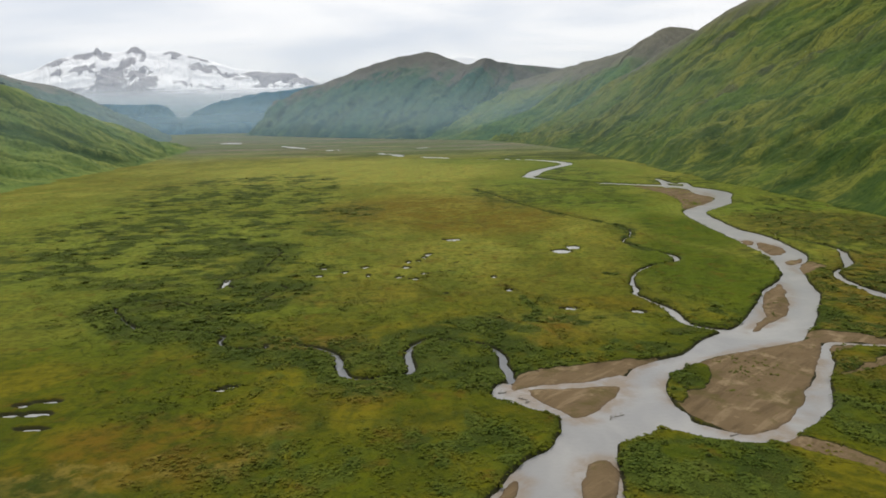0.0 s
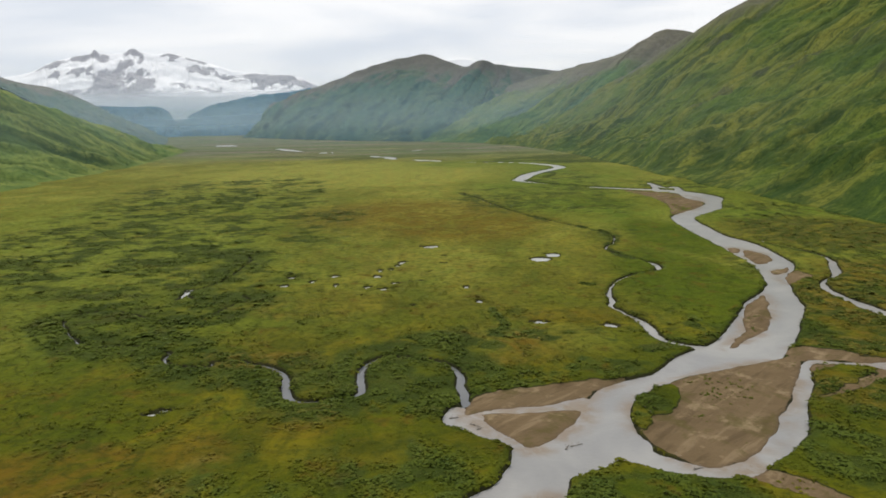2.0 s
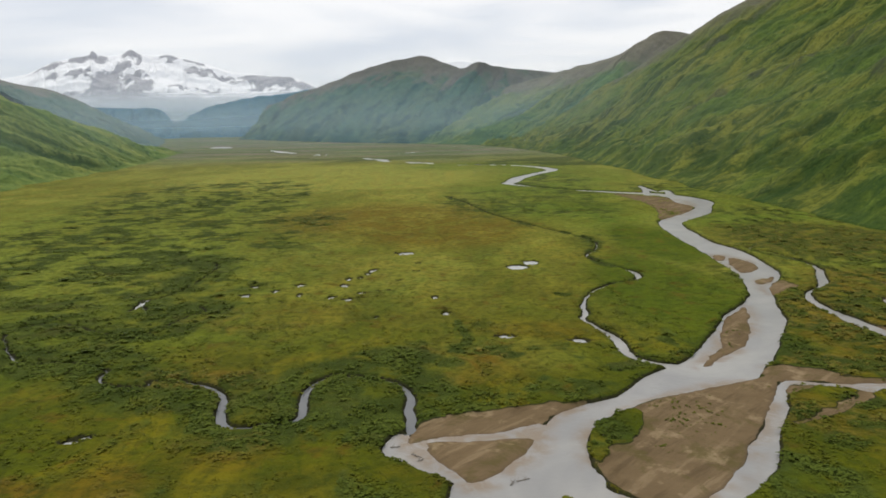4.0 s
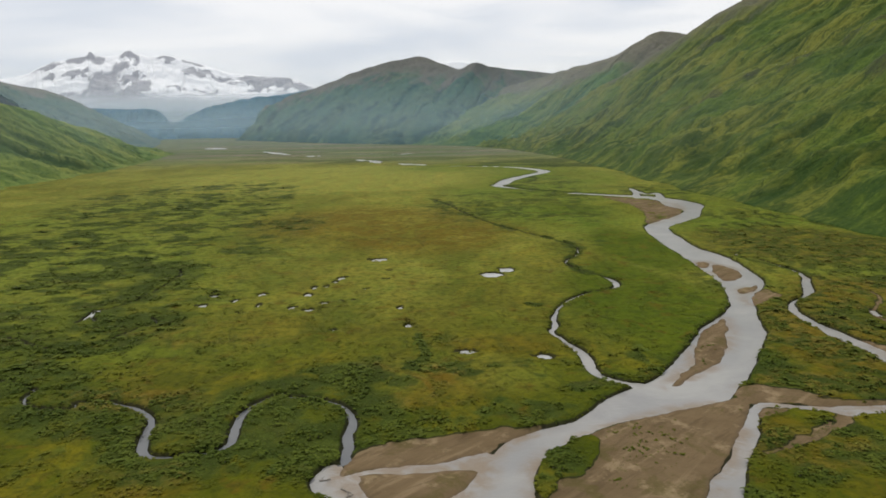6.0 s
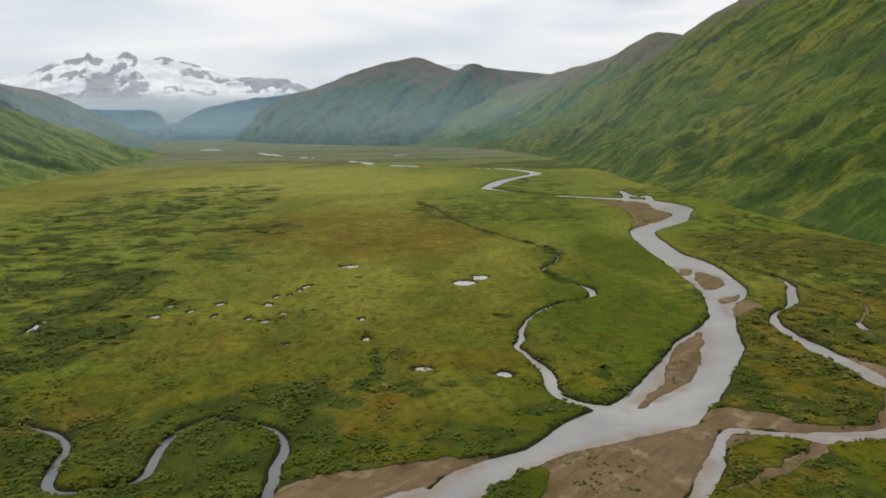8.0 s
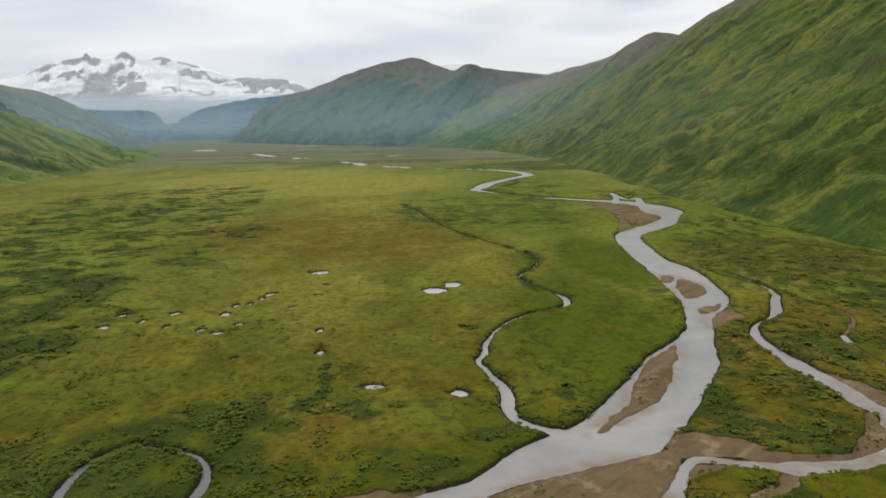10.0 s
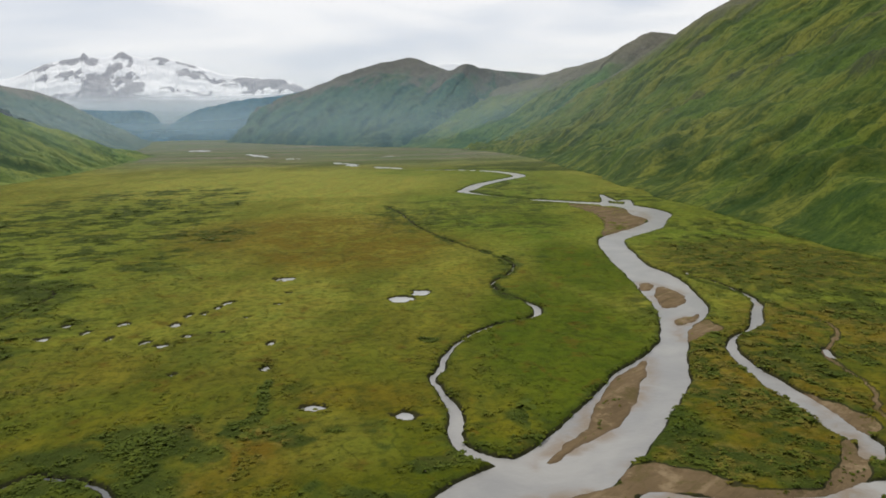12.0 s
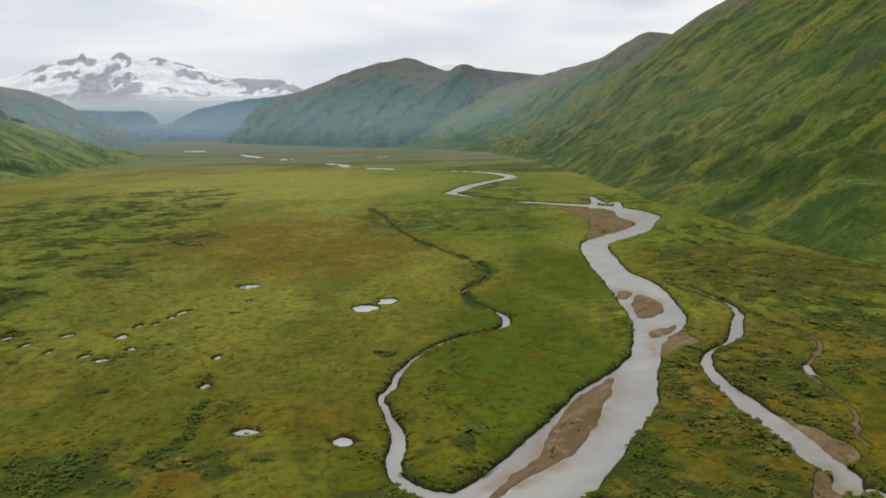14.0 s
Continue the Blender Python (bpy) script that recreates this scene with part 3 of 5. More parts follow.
# ---- materials ----
class Shader:
    """A node material, wired in few words."""

    def __init__(self, name, rough=0.9, metal=0.0, spec=0.3):
        self.m = bpy.data.materials.new(name)
        self.m.use_nodes = True
        self.t = self.m.node_tree
        self.p = self.t.nodes["Principled BSDF"]
        self.p.inputs["Roughness"].default_value = rough
        self.p.inputs["Metallic"].default_value = metal
        self.p.inputs["Specular IOR Level"].default_value = spec
        self.at = self.t.nodes.new("ShaderNodeTexCoord").outputs["Object"]

    def noise(self, size, detail=4, rough=0.55, warp=0.0, squash=(1, 1, 1)):
        m = self.t.nodes.new("ShaderNodeMapping")
        m.inputs["Scale"].default_value = tuple(v / size for v in squash)
        self.t.links.new(self.at, m.inputs["Vector"])
        n = self.t.nodes.new("ShaderNodeTexNoise")
        n.inputs["Scale"].default_value, n.inputs["Detail"].default_value = 1.0, detail
        n.inputs["Roughness"].default_value, n.inputs["Distortion"].default_value = rough, warp
        self.t.links.new(m.outputs[0], n.inputs["Vector"])
        return n.outputs["Fac"]

    def drawn(self, long, short, turn, detail=5, rough=0.6, warp=0.4):
        """Noise drawn out along one compass direction."""
        m = self.t.nodes.new("ShaderNodeMapping")
        m.vector_type = "TEXTURE"
        m.inputs["Rotation"].default_value = (0, 0, radians(turn))
        m.inputs["Scale"].default_value = (long, short, short)
        self.t.links.new(self.at, m.inputs["Vector"])
        n = self.t.nodes.new("ShaderNodeTexNoise")
        n.inputs["Scale"].default_value, n.inputs["Detail"].default_value = 1.0, detail
        n.inputs["Roughness"].default_value, n.inputs["Distortion"].default_value = rough, warp
        self.t.links.new(m.outputs[0], n.inputs["Vector"])
        return n.outputs["Fac"]

    def attribute(self, name):
        a = self.t.nodes.new("ShaderNodeAttribute")
        a.attribute_name = name
        return a.outputs["Fac"]

    def math(self, kind, a, b=0.0, clamp=False):
        n = self.t.nodes.new("ShaderNodeMath")
        n.operation, n.use_clamp = kind, clamp
        for k, v in enumerate((a, b)):
            if isinstance(v, (int, float)):
                n.inputs[k].default_value = v
            else:
                self.t.links.new(v, n.inputs[k])
        return n.outputs[0]

    def range(self, value, a, b, low=0.0, high=1.0):
        n = self.t.nodes.new("ShaderNodeMapRange")
        n.interpolation_type = "SMOOTHSTEP"
        for k, v in zip(("From Min", "From Max", "To Min", "To Max"), (a, b, low, high)):
            n.inputs[k].default_value = v
        self.t.links.new(value, n.inputs["Value"])
        return n.outputs[0]

    def mix(self, share, a, b):
        n = self.t.nodes.new("ShaderNodeMixRGB")
        for k, v in enumerate((share, a, b)):
            if isinstance(v, (int, float)):
                n.inputs[k].default_value = v
            elif isinstance(v, tuple):
                n.inputs[k].default_value = (*v, 1)
            else:
                self.t.links.new(v, n.inputs[k])
        return n.outputs[0]

    def bump(self, height, distance, strength=1.0):
        n = self.t.nodes.new("ShaderNodeBump")
        n.inputs["Distance"].default_value, n.inputs["Strength"].default_value = distance, strength
        self.t.links.new(height, n.inputs["Height"])
        self.t.links.new(n.outputs[0], self.p.inputs["Normal"])

    def colour(self, c):
        self.t.links.new(c, self.p.inputs["Base Color"])
        return self.m


def meadow_colour(s):
    """Sedge, grass, heath and brush colours by what grows where; haze tints far ones."""
    big, mid, small = s.noise(55, 5, 0.6, 0.4), s.noise(13, 6, 0.62, 0.5), s.noise(3.0, 5, 0.65)
    flat = s.noise(24, 5, 0.65, 0.8, (1, 0.55, 1))
    c = s.mix(s.range(mid, 0.38, 0.62), (0.060, 0.065, 0.004), (0.116, 0.103, 0.006))
    c = s.mix(s.range(big, 0.42, 0.60, 0.0, 0.8), c, (0.080, 0.096, 0.004))
    c = s.mix(s.range(flat, 0.52, 0.62, 0.0, 0.80), c, (0.152, 0.130, 0.007))
    c = s.mix(s.range(flat, 0.46, 0.38, 0.0, 0.75), c, (0.052, 0.070, 0.004))
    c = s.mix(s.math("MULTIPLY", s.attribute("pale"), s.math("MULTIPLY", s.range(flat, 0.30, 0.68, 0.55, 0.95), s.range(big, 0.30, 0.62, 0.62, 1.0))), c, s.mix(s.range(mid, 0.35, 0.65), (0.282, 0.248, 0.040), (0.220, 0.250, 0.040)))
    c = s.mix(s.math("MULTIPLY", s.attribute("sward"), s.range(big, 0.30, 0.62, 0.5, 1.3)), c, s.mix(s.range(mid, 0.36, 0.62), (0.094, 0.140, 0.013), (0.152, 0.188, 0.021)))
    c = s.mix(s.math("MULTIPLY", s.attribute("rust"), s.range(mid, 0.36, 0.58, 0.20, 1.0)), c, s.mix(flat, (0.085, 0.054, 0.006), (0.185, 0.116, 0.010)))
    c = s.mix(s.math("MULTIPLY", s.attribute("lush"), 0.9), c, s.mix(s.range(mid, 0.35, 0.65), (0.050, 0.084, 0.004), (0.080, 0.106, 0.005)))
    reeds = s.noise(170, 6, 0.65, 0.4, (0.3, 1.3, 1))
    # moor plants of the valley head, greyed and lightened as painted haze
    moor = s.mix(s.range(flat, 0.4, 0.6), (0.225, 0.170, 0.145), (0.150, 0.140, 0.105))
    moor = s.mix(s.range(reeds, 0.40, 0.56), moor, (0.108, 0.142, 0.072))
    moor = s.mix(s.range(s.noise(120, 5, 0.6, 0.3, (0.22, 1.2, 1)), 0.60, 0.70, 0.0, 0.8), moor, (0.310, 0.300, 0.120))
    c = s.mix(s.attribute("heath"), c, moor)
    c = s.mix(s.range(s.noise(9, 6, 0.65, 0.4), 0.55, 0.67, 0.0, 0.62), c, (0.112, 0.066, 0.008))
    # faint winding traces of old channels and game trails
    trace = s.range(s.math("ABSOLUTE", s.math("SUBTRACT", s.noise(26, 3, 0.5, 0.6), 0.5)), 0.012, 0.004)
    c = s.mix(s.math("MULTIPLY", trace, s.range(big, 0.46, 0.56, 0.0, 0.45)), c, (0.034, 0.042, 0.005))
    # short dark dashes between the tussocks
    dash = s.range(s.noise(6, 4, 0.6, 0.3, (0.5, 1.5, 1)), 0.63, 0.69)
    c = s.mix(s.math("MULTIPLY", dash, s.range(big, 0.44, 0.58, 0.05, 0.45)), c, (0.036, 0.038, 0.006))
    edge = s.math("ADD", s.attribute("brush"), s.math("MULTIPLY", s.math("SUBTRACT", s.noise(5, 6, 0.7, 0.2, (1, 0.6, 1)), 0.5), 1.5))
    willow = s.mix(s.range(mid, 0.34, 0.66), (0.034, 0.056, 0.008), (0.076, 0.104, 0.015))
    willow = s.mix(s.range(s.noise(17, 5, 0.65, 0.4), 0.54, 0.70, 0.0, 0.6), willow, (0.082, 0.072, 0.018))
    c = s.mix(s.range(edge, 0.16, 0.95, 0.0, 0.92), c, willow)
    sere = s.math("MULTIPLY", s.attribute("rust"), s.range(s.noise(4.5, 5, 0.65, 0.4), 0.46, 0.59, 0.0, 0.9))
    c = s.mix(s.math("MULTIPLY", sere, s.range(s.attribute("brush"), 0.1, 0.4)), c, (0.190, 0.142, 0.026))
    return c, small


def ground_material():
    s = Shader("sedge_meadow", 0.95, spec=0.05)
    c, small = meadow_colour(s)
    fine = s.noise(0.7, 4, 0.7)
    c = s.mix(s.range(small, 0.42, 0.66, 0.0, 0.54), c, (0.033, 0.043, 0.005))
    c = s.mix(s.range(s.noise(1.5, 5, 0.7), 0.52, 0.68, 0.0, 0.26), c, (0.026, 0.034, 0.005))
    # under brush: dark litter, plus shade between the bushes put into the colour
    c = s.mix(s.range(s.attribute("brush"), 0.35, 0.9, 0.0, 0.36), c, (0.024, 0.030, 0.008))
    c = s.mix(s.range(fine, 0.5, 0.75, 0.0, 0.22), c, (0.15, 0.145, 0.02))
    c = s.mix(s.range(s.attribute("wet"), 0.25, 0.80, 0.0, 0.90), c, (0.022, 0.021, 0.011))
    silt = s.mix(s.noise(5, 5, 0.6, 0.5, (1, 1.4, 1)), (0.108, 0.074, 0.038), (0.196, 0.138, 0.076))
    # sand and gravel sorted into streaks by the current
    bands, thin = s.drawn(26, 3.6, 44), s.drawn(9, 0.9, 40)
    silt = s.mix(s.range(bands, 0.52, 0.68, 0.0, 0.55), silt, (0.280, 0.204, 0.120))
    silt = s.mix(s.range(bands, 0.47, 0.32, 0.0, 0.65), silt, (0.084, 0.058, 0.030))
    silt = s.mix(s.range(thin, 0.56, 0.70, 0.0, 0.40), silt, (0.080, 0.056, 0.030))
    silt = s.mix(s.range(fine, 0.55, 0.75, 0.0, 0.5), silt, (0.13, 0.110, 0.070))
    silt = s.mix(s.range(s.noise(11, 7, 0.72, 0.3), 0.52, 0.62, 0.0, 0.65), silt, (0.095, 0.078, 0.026))
    silt = s.mix(s.range(s.noise(7, 6, 0.7, 0.15), 0.54, 0.68, 0.0, 0.55), silt, (0.33, 0.245, 0.145))
    silt = s.mix(s.math("MULTIPLY", s.attribute("wet"), 0.55), silt, (0.110, 0.078, 0.050))
    c = s.mix(s.range(s.math("ADD", s.attribute("sand"), s.math("MULTIPLY", s.math("SUBTRACT", small, 0.5), 0.7)), 0.42, 0.58), c, silt)
    scarp = s.math("ADD", s.attribute("sand"), s.math("MULTIPLY", s.math("SUBTRACT", small, 0.5), 0.5))
    scarp = s.math("MULTIPLY", s.range(scarp, 0.18, 0.30), s.range(scarp, 0.52, 0.42))
    c = s.mix(s.math("MULTIPLY", scarp, 0.8), c, (0.030, 0.027, 0.015))
    s.bump(s.math("ADD", small, s.math("MULTIPLY", fine, 0.4)), 0.5, 0.9)
    return s.colour(c)


def plant_material(name, spread, gain):
    """Leaves and stalks that take on the colours of the meadow they stand in."""
    s = Shader(name, 0.85, spec=0.08)
    c, small = meadow_colour(s)
    geo = s.t.nodes.new("ShaderNodeNewGeometry")
    rich = s.t.nodes.new("ShaderNodeVectorMath")
    rich.operation = "SCALE"
    rich.inputs["Scale"].default_value = gain
    s.t.links.new(c, rich.inputs[0])
    c = s.mix(s.range(geo.outputs["Random Per Island"], 0.0, 1.0, 0.0, spread), rich.outputs[0], (0.145, 0.170, 0.014))
    return s.colour(c)


def water_material(name, dark, light):
    s = Shader(name, 0.30, spec=0.5)
    s.p.inputs["IOR"].default_value = 1.33
    c = s.mix(s.range(s.noise(25, 4, 0.6, 0.6), 0.35, 0.7), dark, light)
    c = s.mix(s.math("MULTIPLY", s.attribute("shoal"), s.range(s.noise(4, 5, 0.65, 0.6), 0.35, 0.6, 0.25, 0.9)), c, (0.215, 0.160, 0.105))
    s.bump(s.noise(0.9, 4, 0.6, 0.3), 0.07, 1.0)
    return s.colour(c)


def clear_water_material():
    s = Shader("peaty_creek_water", 0.12, spec=0.5)
    s.p.inputs["IOR"].default_value = 1.33
    s.bump(s.noise(0.5, 3, 0.6, 0.3), 0.01, 0.4)
    return s.colour(s.mix(s.noise(8, 4), (0.10, 0.105, 0.11), (0.16, 0.16, 0.155)))


def hill_material(name, grass, grass_b, brush, rock, rock_share, gully=30.0, lines=0.85, patch=0.6, stony=0.5):
    """Grass, low brush and stony crests on a slope, streaked the way that water runs down it, with ledge shade painted
    in.
    """
    s = Shader(name, 0.95, spec=0.08)
    lie = s.t.nodes.new("ShaderNodeCombineXYZ")
    s.t.links.new(s.attribute("along"), lie.inputs[0])
    s.t.links.new(s.attribute("down"), lie.inputs[1])
    plain = s.at
    big, mid, small = s.noise(gully * 4.5, 5, 0.55, 0.4), s.noise(gully * 1.1, 6, 0.62, 0.5), s.noise(gully * 0.14, 5, 0.7)
    s.at = lie.outputs[0]
    streak = s.noise(gully * 0.45, 6, 0.62, 0.5, (1, 0.13, 1))
    broad = s.noise(gully * 2.4, 5, 0.6, 0.5, (1, 0.38, 1))
    bench = s.noise(gully * 1.0, 6, 0.65, 0.7, (0.42, 1.2, 1))
    s.at = plain
    olive = tuple(0.62 * v + 0.38 * w for v, w in zip(grass, brush))
    c = s.mix(s.range(big, 0.34, 0.64), grass, grass_b)
    c = s.mix(s.range(broad, 0.50, 0.66, 0.0, 0.75), c, olive)
    # ledges: tops lightened here, undersides darkened below, as relief shading in the colour
    c = s.mix(s.range(bench, 0.54, 0.70, 0.0, 0.55), c, tuple(v * 1.14 for v in grass_b))
    thick = s.math("ADD", mid, s.math("MULTIPLY", s.math("SUBTRACT", 0.30, s.attribute("up")), 0.42))
    c = s.mix(s.range(thick, 0.50, 0.68, 0.0, patch), c, brush)
    c = s.mix(s.range(streak, 0.51, 0.66, 0.0, 0.70), c, brush)
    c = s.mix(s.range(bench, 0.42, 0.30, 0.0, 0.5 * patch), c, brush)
    # darker green inside the gullies
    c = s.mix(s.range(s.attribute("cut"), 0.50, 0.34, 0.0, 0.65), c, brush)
    # short dark lines imitate the shadows beneath small ledges
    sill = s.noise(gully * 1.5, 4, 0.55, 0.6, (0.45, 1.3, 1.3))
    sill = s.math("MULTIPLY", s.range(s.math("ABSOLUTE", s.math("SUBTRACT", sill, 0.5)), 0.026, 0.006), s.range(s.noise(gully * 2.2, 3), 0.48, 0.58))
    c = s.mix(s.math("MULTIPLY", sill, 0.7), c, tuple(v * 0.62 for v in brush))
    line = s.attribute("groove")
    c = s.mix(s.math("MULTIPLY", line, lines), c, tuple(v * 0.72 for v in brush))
    # dark flecks stand for low bushes and for ledge shadows alike
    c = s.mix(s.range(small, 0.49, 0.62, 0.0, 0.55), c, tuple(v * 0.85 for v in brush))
    c = s.mix(s.range(small, 0.44, 0.30, 0.0, 0.30), c, tuple(v * 1.25 for v in grass_b))
    c = s.mix(s.math("MULTIPLY", s.attribute("bare"), s.range(small, 0.3, 0.62, 0.25, 0.85)), c, tuple(0.35 * v + w for v, w in zip(brush, (0.034, 0.030, 0.022))))
    high = s.math("ADD", s.attribute("up"), s.math("MULTIPLY", s.math("SUBTRACT", s.math("ADD", s.math("MULTIPLY", mid, 0.6), s.math("MULTIPLY", broad, 0.4)), 0.5), 1.5 * stony))
    c = s.mix(s.range(high, rock_share - 0.14, rock_share + 0.14, 0.0, 0.85), c, s.mix(s.range(small, 0.35, 0.65), rock, tuple(v * 1.45 for v in rock)))
    relief = s.math("ADD", s.math("ADD", s.math("MULTIPLY", bench, 0.8), s.math("MULTIPLY", streak, 0.6)), s.math("MULTIPLY", small, 0.35))
    s.bump(relief, gully * 0.11, 1.0)
    return s.colour(c)


def snow_material():
    s = Shader("snow_and_rock", 0.8, spec=0.2)
    place = s.t.nodes.new("ShaderNodeSeparateXYZ")
    s.t.links.new(s.at, place.inputs[0])
    grain, shred = s.noise(110, 7, 0.7, 1.0, (1, 0.6, 1.6)), s.noise(34, 6, 0.75, 0.8, (0.7, 1, 1.6))
    ragged = s.math("SUBTRACT", s.math("ADD", s.math("MULTIPLY", grain, 0.55), s.math("MULTIPLY", shred, 0.45)), 0.5)
    bare = s.range(s.math("ADD", s.attribute("bare"), s.math("MULTIPLY", ragged, 3.6)), 0.38, 0.62)
    low = s.range(s.math("ADD", place.outputs[2], s.math("MULTIPLY", s.noise(150, 6, 0.7, 0.8), 260)), 460, 330)
    bare = s.math("MAXIMUM", bare, s.math("MULTIPLY", low, s.range(s.math("ADD", shred, s.math("MULTIPLY", low, 0.22)), 0.50, 0.64)))
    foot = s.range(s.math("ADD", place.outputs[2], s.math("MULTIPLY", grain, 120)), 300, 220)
    # rock lightened to carry haze in its colour, blue-grey towards the foot
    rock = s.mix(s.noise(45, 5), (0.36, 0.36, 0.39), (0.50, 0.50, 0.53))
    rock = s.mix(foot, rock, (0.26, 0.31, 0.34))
    s.bump(s.noise(60, 6, 0.6), 8, 0.7)
    return s.colour(s.mix(s.math("MAXIMUM", bare, foot), (0.95, 0.95, 0.96), rock))


def plain_material(name, a, b, size, rough=0.9):
    s = Shader(name, rough, spec=0.2)
    s.bump(s.noise(size * 0.3, 4), size * 0.1, 0.6)
    return s.colour(s.mix(s.noise(size, 5, 0.6), a, b))


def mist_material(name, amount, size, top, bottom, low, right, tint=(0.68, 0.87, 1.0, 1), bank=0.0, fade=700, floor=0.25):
    """Tinted veil imitating haze and mist: mostly clear, thinning out upwards."""
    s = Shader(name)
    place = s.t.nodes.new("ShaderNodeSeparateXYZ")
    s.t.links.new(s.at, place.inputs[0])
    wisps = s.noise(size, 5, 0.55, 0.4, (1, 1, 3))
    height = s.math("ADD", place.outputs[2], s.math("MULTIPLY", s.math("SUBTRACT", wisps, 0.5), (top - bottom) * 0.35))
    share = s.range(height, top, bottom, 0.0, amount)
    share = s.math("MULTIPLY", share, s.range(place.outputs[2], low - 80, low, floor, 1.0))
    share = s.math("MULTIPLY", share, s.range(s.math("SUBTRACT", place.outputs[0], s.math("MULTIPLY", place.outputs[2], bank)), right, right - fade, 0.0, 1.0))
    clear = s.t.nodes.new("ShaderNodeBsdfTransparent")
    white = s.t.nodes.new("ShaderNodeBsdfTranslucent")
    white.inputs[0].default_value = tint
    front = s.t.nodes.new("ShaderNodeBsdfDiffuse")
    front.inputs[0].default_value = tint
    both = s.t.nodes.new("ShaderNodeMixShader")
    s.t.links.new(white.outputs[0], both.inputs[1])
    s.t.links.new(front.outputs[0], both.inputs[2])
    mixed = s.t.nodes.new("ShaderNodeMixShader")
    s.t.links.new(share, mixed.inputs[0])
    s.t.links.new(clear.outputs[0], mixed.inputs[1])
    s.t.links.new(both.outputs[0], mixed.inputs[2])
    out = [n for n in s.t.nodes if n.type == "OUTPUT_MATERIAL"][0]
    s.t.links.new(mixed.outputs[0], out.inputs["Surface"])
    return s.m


GROUND, CLEAR_WATER = ground_material(), clear_water_material()
WATER = water_material("river_water", (0.245, 0.24, 0.23), (0.335, 0.322, 0.298))
# pale base puts the ponds' bright sky reflection into their colour
POND_WATER = water_material("sky_pale_pond_water", (0.33, 0.33, 0.32), (0.46, 0.46, 0.45))
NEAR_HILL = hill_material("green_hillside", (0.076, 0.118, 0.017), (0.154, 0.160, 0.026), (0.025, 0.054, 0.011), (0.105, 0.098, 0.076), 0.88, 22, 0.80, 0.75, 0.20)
FAR_RIGHT = hill_material("shoulder_hillside", (0.092, 0.155, 0.050), (0.146, 0.172, 0.056), (0.038, 0.092, 0.046), (0.128, 0.112, 0.092), 0.66, 45, 0.85, 0.75)
# teal cast of this mountain imitates haze within the base colours
FAR_HILL = hill_material("haze_teal_mountainside", (0.050, 0.116, 0.084), (0.092, 0.134, 0.082), (0.016, 0.060, 0.064), (0.112, 0.098, 0.086), 0.78, 70, 0.9, 0.85, 1.0)
LEFT_HILL = hill_material("grassy_hillside", (0.122, 0.186, 0.038), (0.212, 0.240, 0.050), (0.054, 0.104, 0.024), (0.140, 0.112, 0.070), 1.12, 34, 0.95, 0.42, 0.4)
# bluish grey-green here likewise carries painted haze
FAR_LEFT = hill_material("haze_grey_hillside", (0.105, 0.158, 0.130), (0.145, 0.172, 0.135), (0.072, 0.122, 0.116), (0.165, 0.145, 0.130), 0.80, 90, 0.8, 0.7, 0.9)
# the blue of these slopes is distance haze put into their base colour
HAZE_BLUE_HILL = hill_material("haze_blue_hillside", (0.048, 0.140, 0.205), (0.070, 0.152, 0.205), (0.036, 0.118, 0.190), (0.08, 0.14, 0.20), 1.0, 140)
SNOW = snow_material()
LEAVES, STALKS = plant_material("willow_leaves", 0.22, 0.97), plant_material("sedge_stalks", 0.15, 0.88)
BARK = plain_material("grey_brown_bark", (0.10, 0.08, 0.06), (0.20, 0.17, 0.13), 0.2)
DRIFTWOOD = plain_material("weathered_driftwood", (0.16, 0.14, 0.12), (0.30, 0.27, 0.23), 0.5)


# ---- the valley floor ----
def sheet(name, x, y, z, material, attributes=()):
    """A grid of rows by columns of points as one mesh."""
    rows, columns = x.shape
    k = np.arange(rows * columns).reshape(rows, columns)
    quads = np.stack([k[:-1, :-1], k[:-1, 1:], k[1:, 1:], k[1:, :-1]], -1).reshape(-1, 4)
    return raw_mesh(name, np.stack([x, y, z], -1).reshape(-1, 3), quads, material, attributes)


def raw_mesh(name, points, faces, material, attributes=(), smooth_faces=True, parent=None):
    mesh = bpy.data.meshes.new(name)
    size = faces.shape[1]
    mesh.vertices.add(len(points))
    mesh.vertices.foreach_set("co", np.asarray(points, np.float32).ravel())
    mesh.loops.add(faces.size)
    mesh.loops.foreach_set("vertex_index", faces.astype(np.int32).ravel())
    mesh.polygons.add(len(faces))
    mesh.polygons.foreach_set("loop_start", np.arange(0, faces.size, size, dtype=np.int32))
    mesh.polygons.foreach_set("loop_total", np.full(len(faces), size, np.int32))
    mesh.polygons.foreach_set("use_smooth", np.full(len(faces), smooth_faces))
    for key, values in attributes:
        a = mesh.attributes.new(key, "FLOAT", "POINT")
        a.data.foreach_set("value", np.asarray(values, np.float32).ravel())
    mesh.update(calc_edges=True)
    mesh.materials.append(material)
    ob = new(name, mesh)
    if parent:
        ob.parent = parent
    return ob


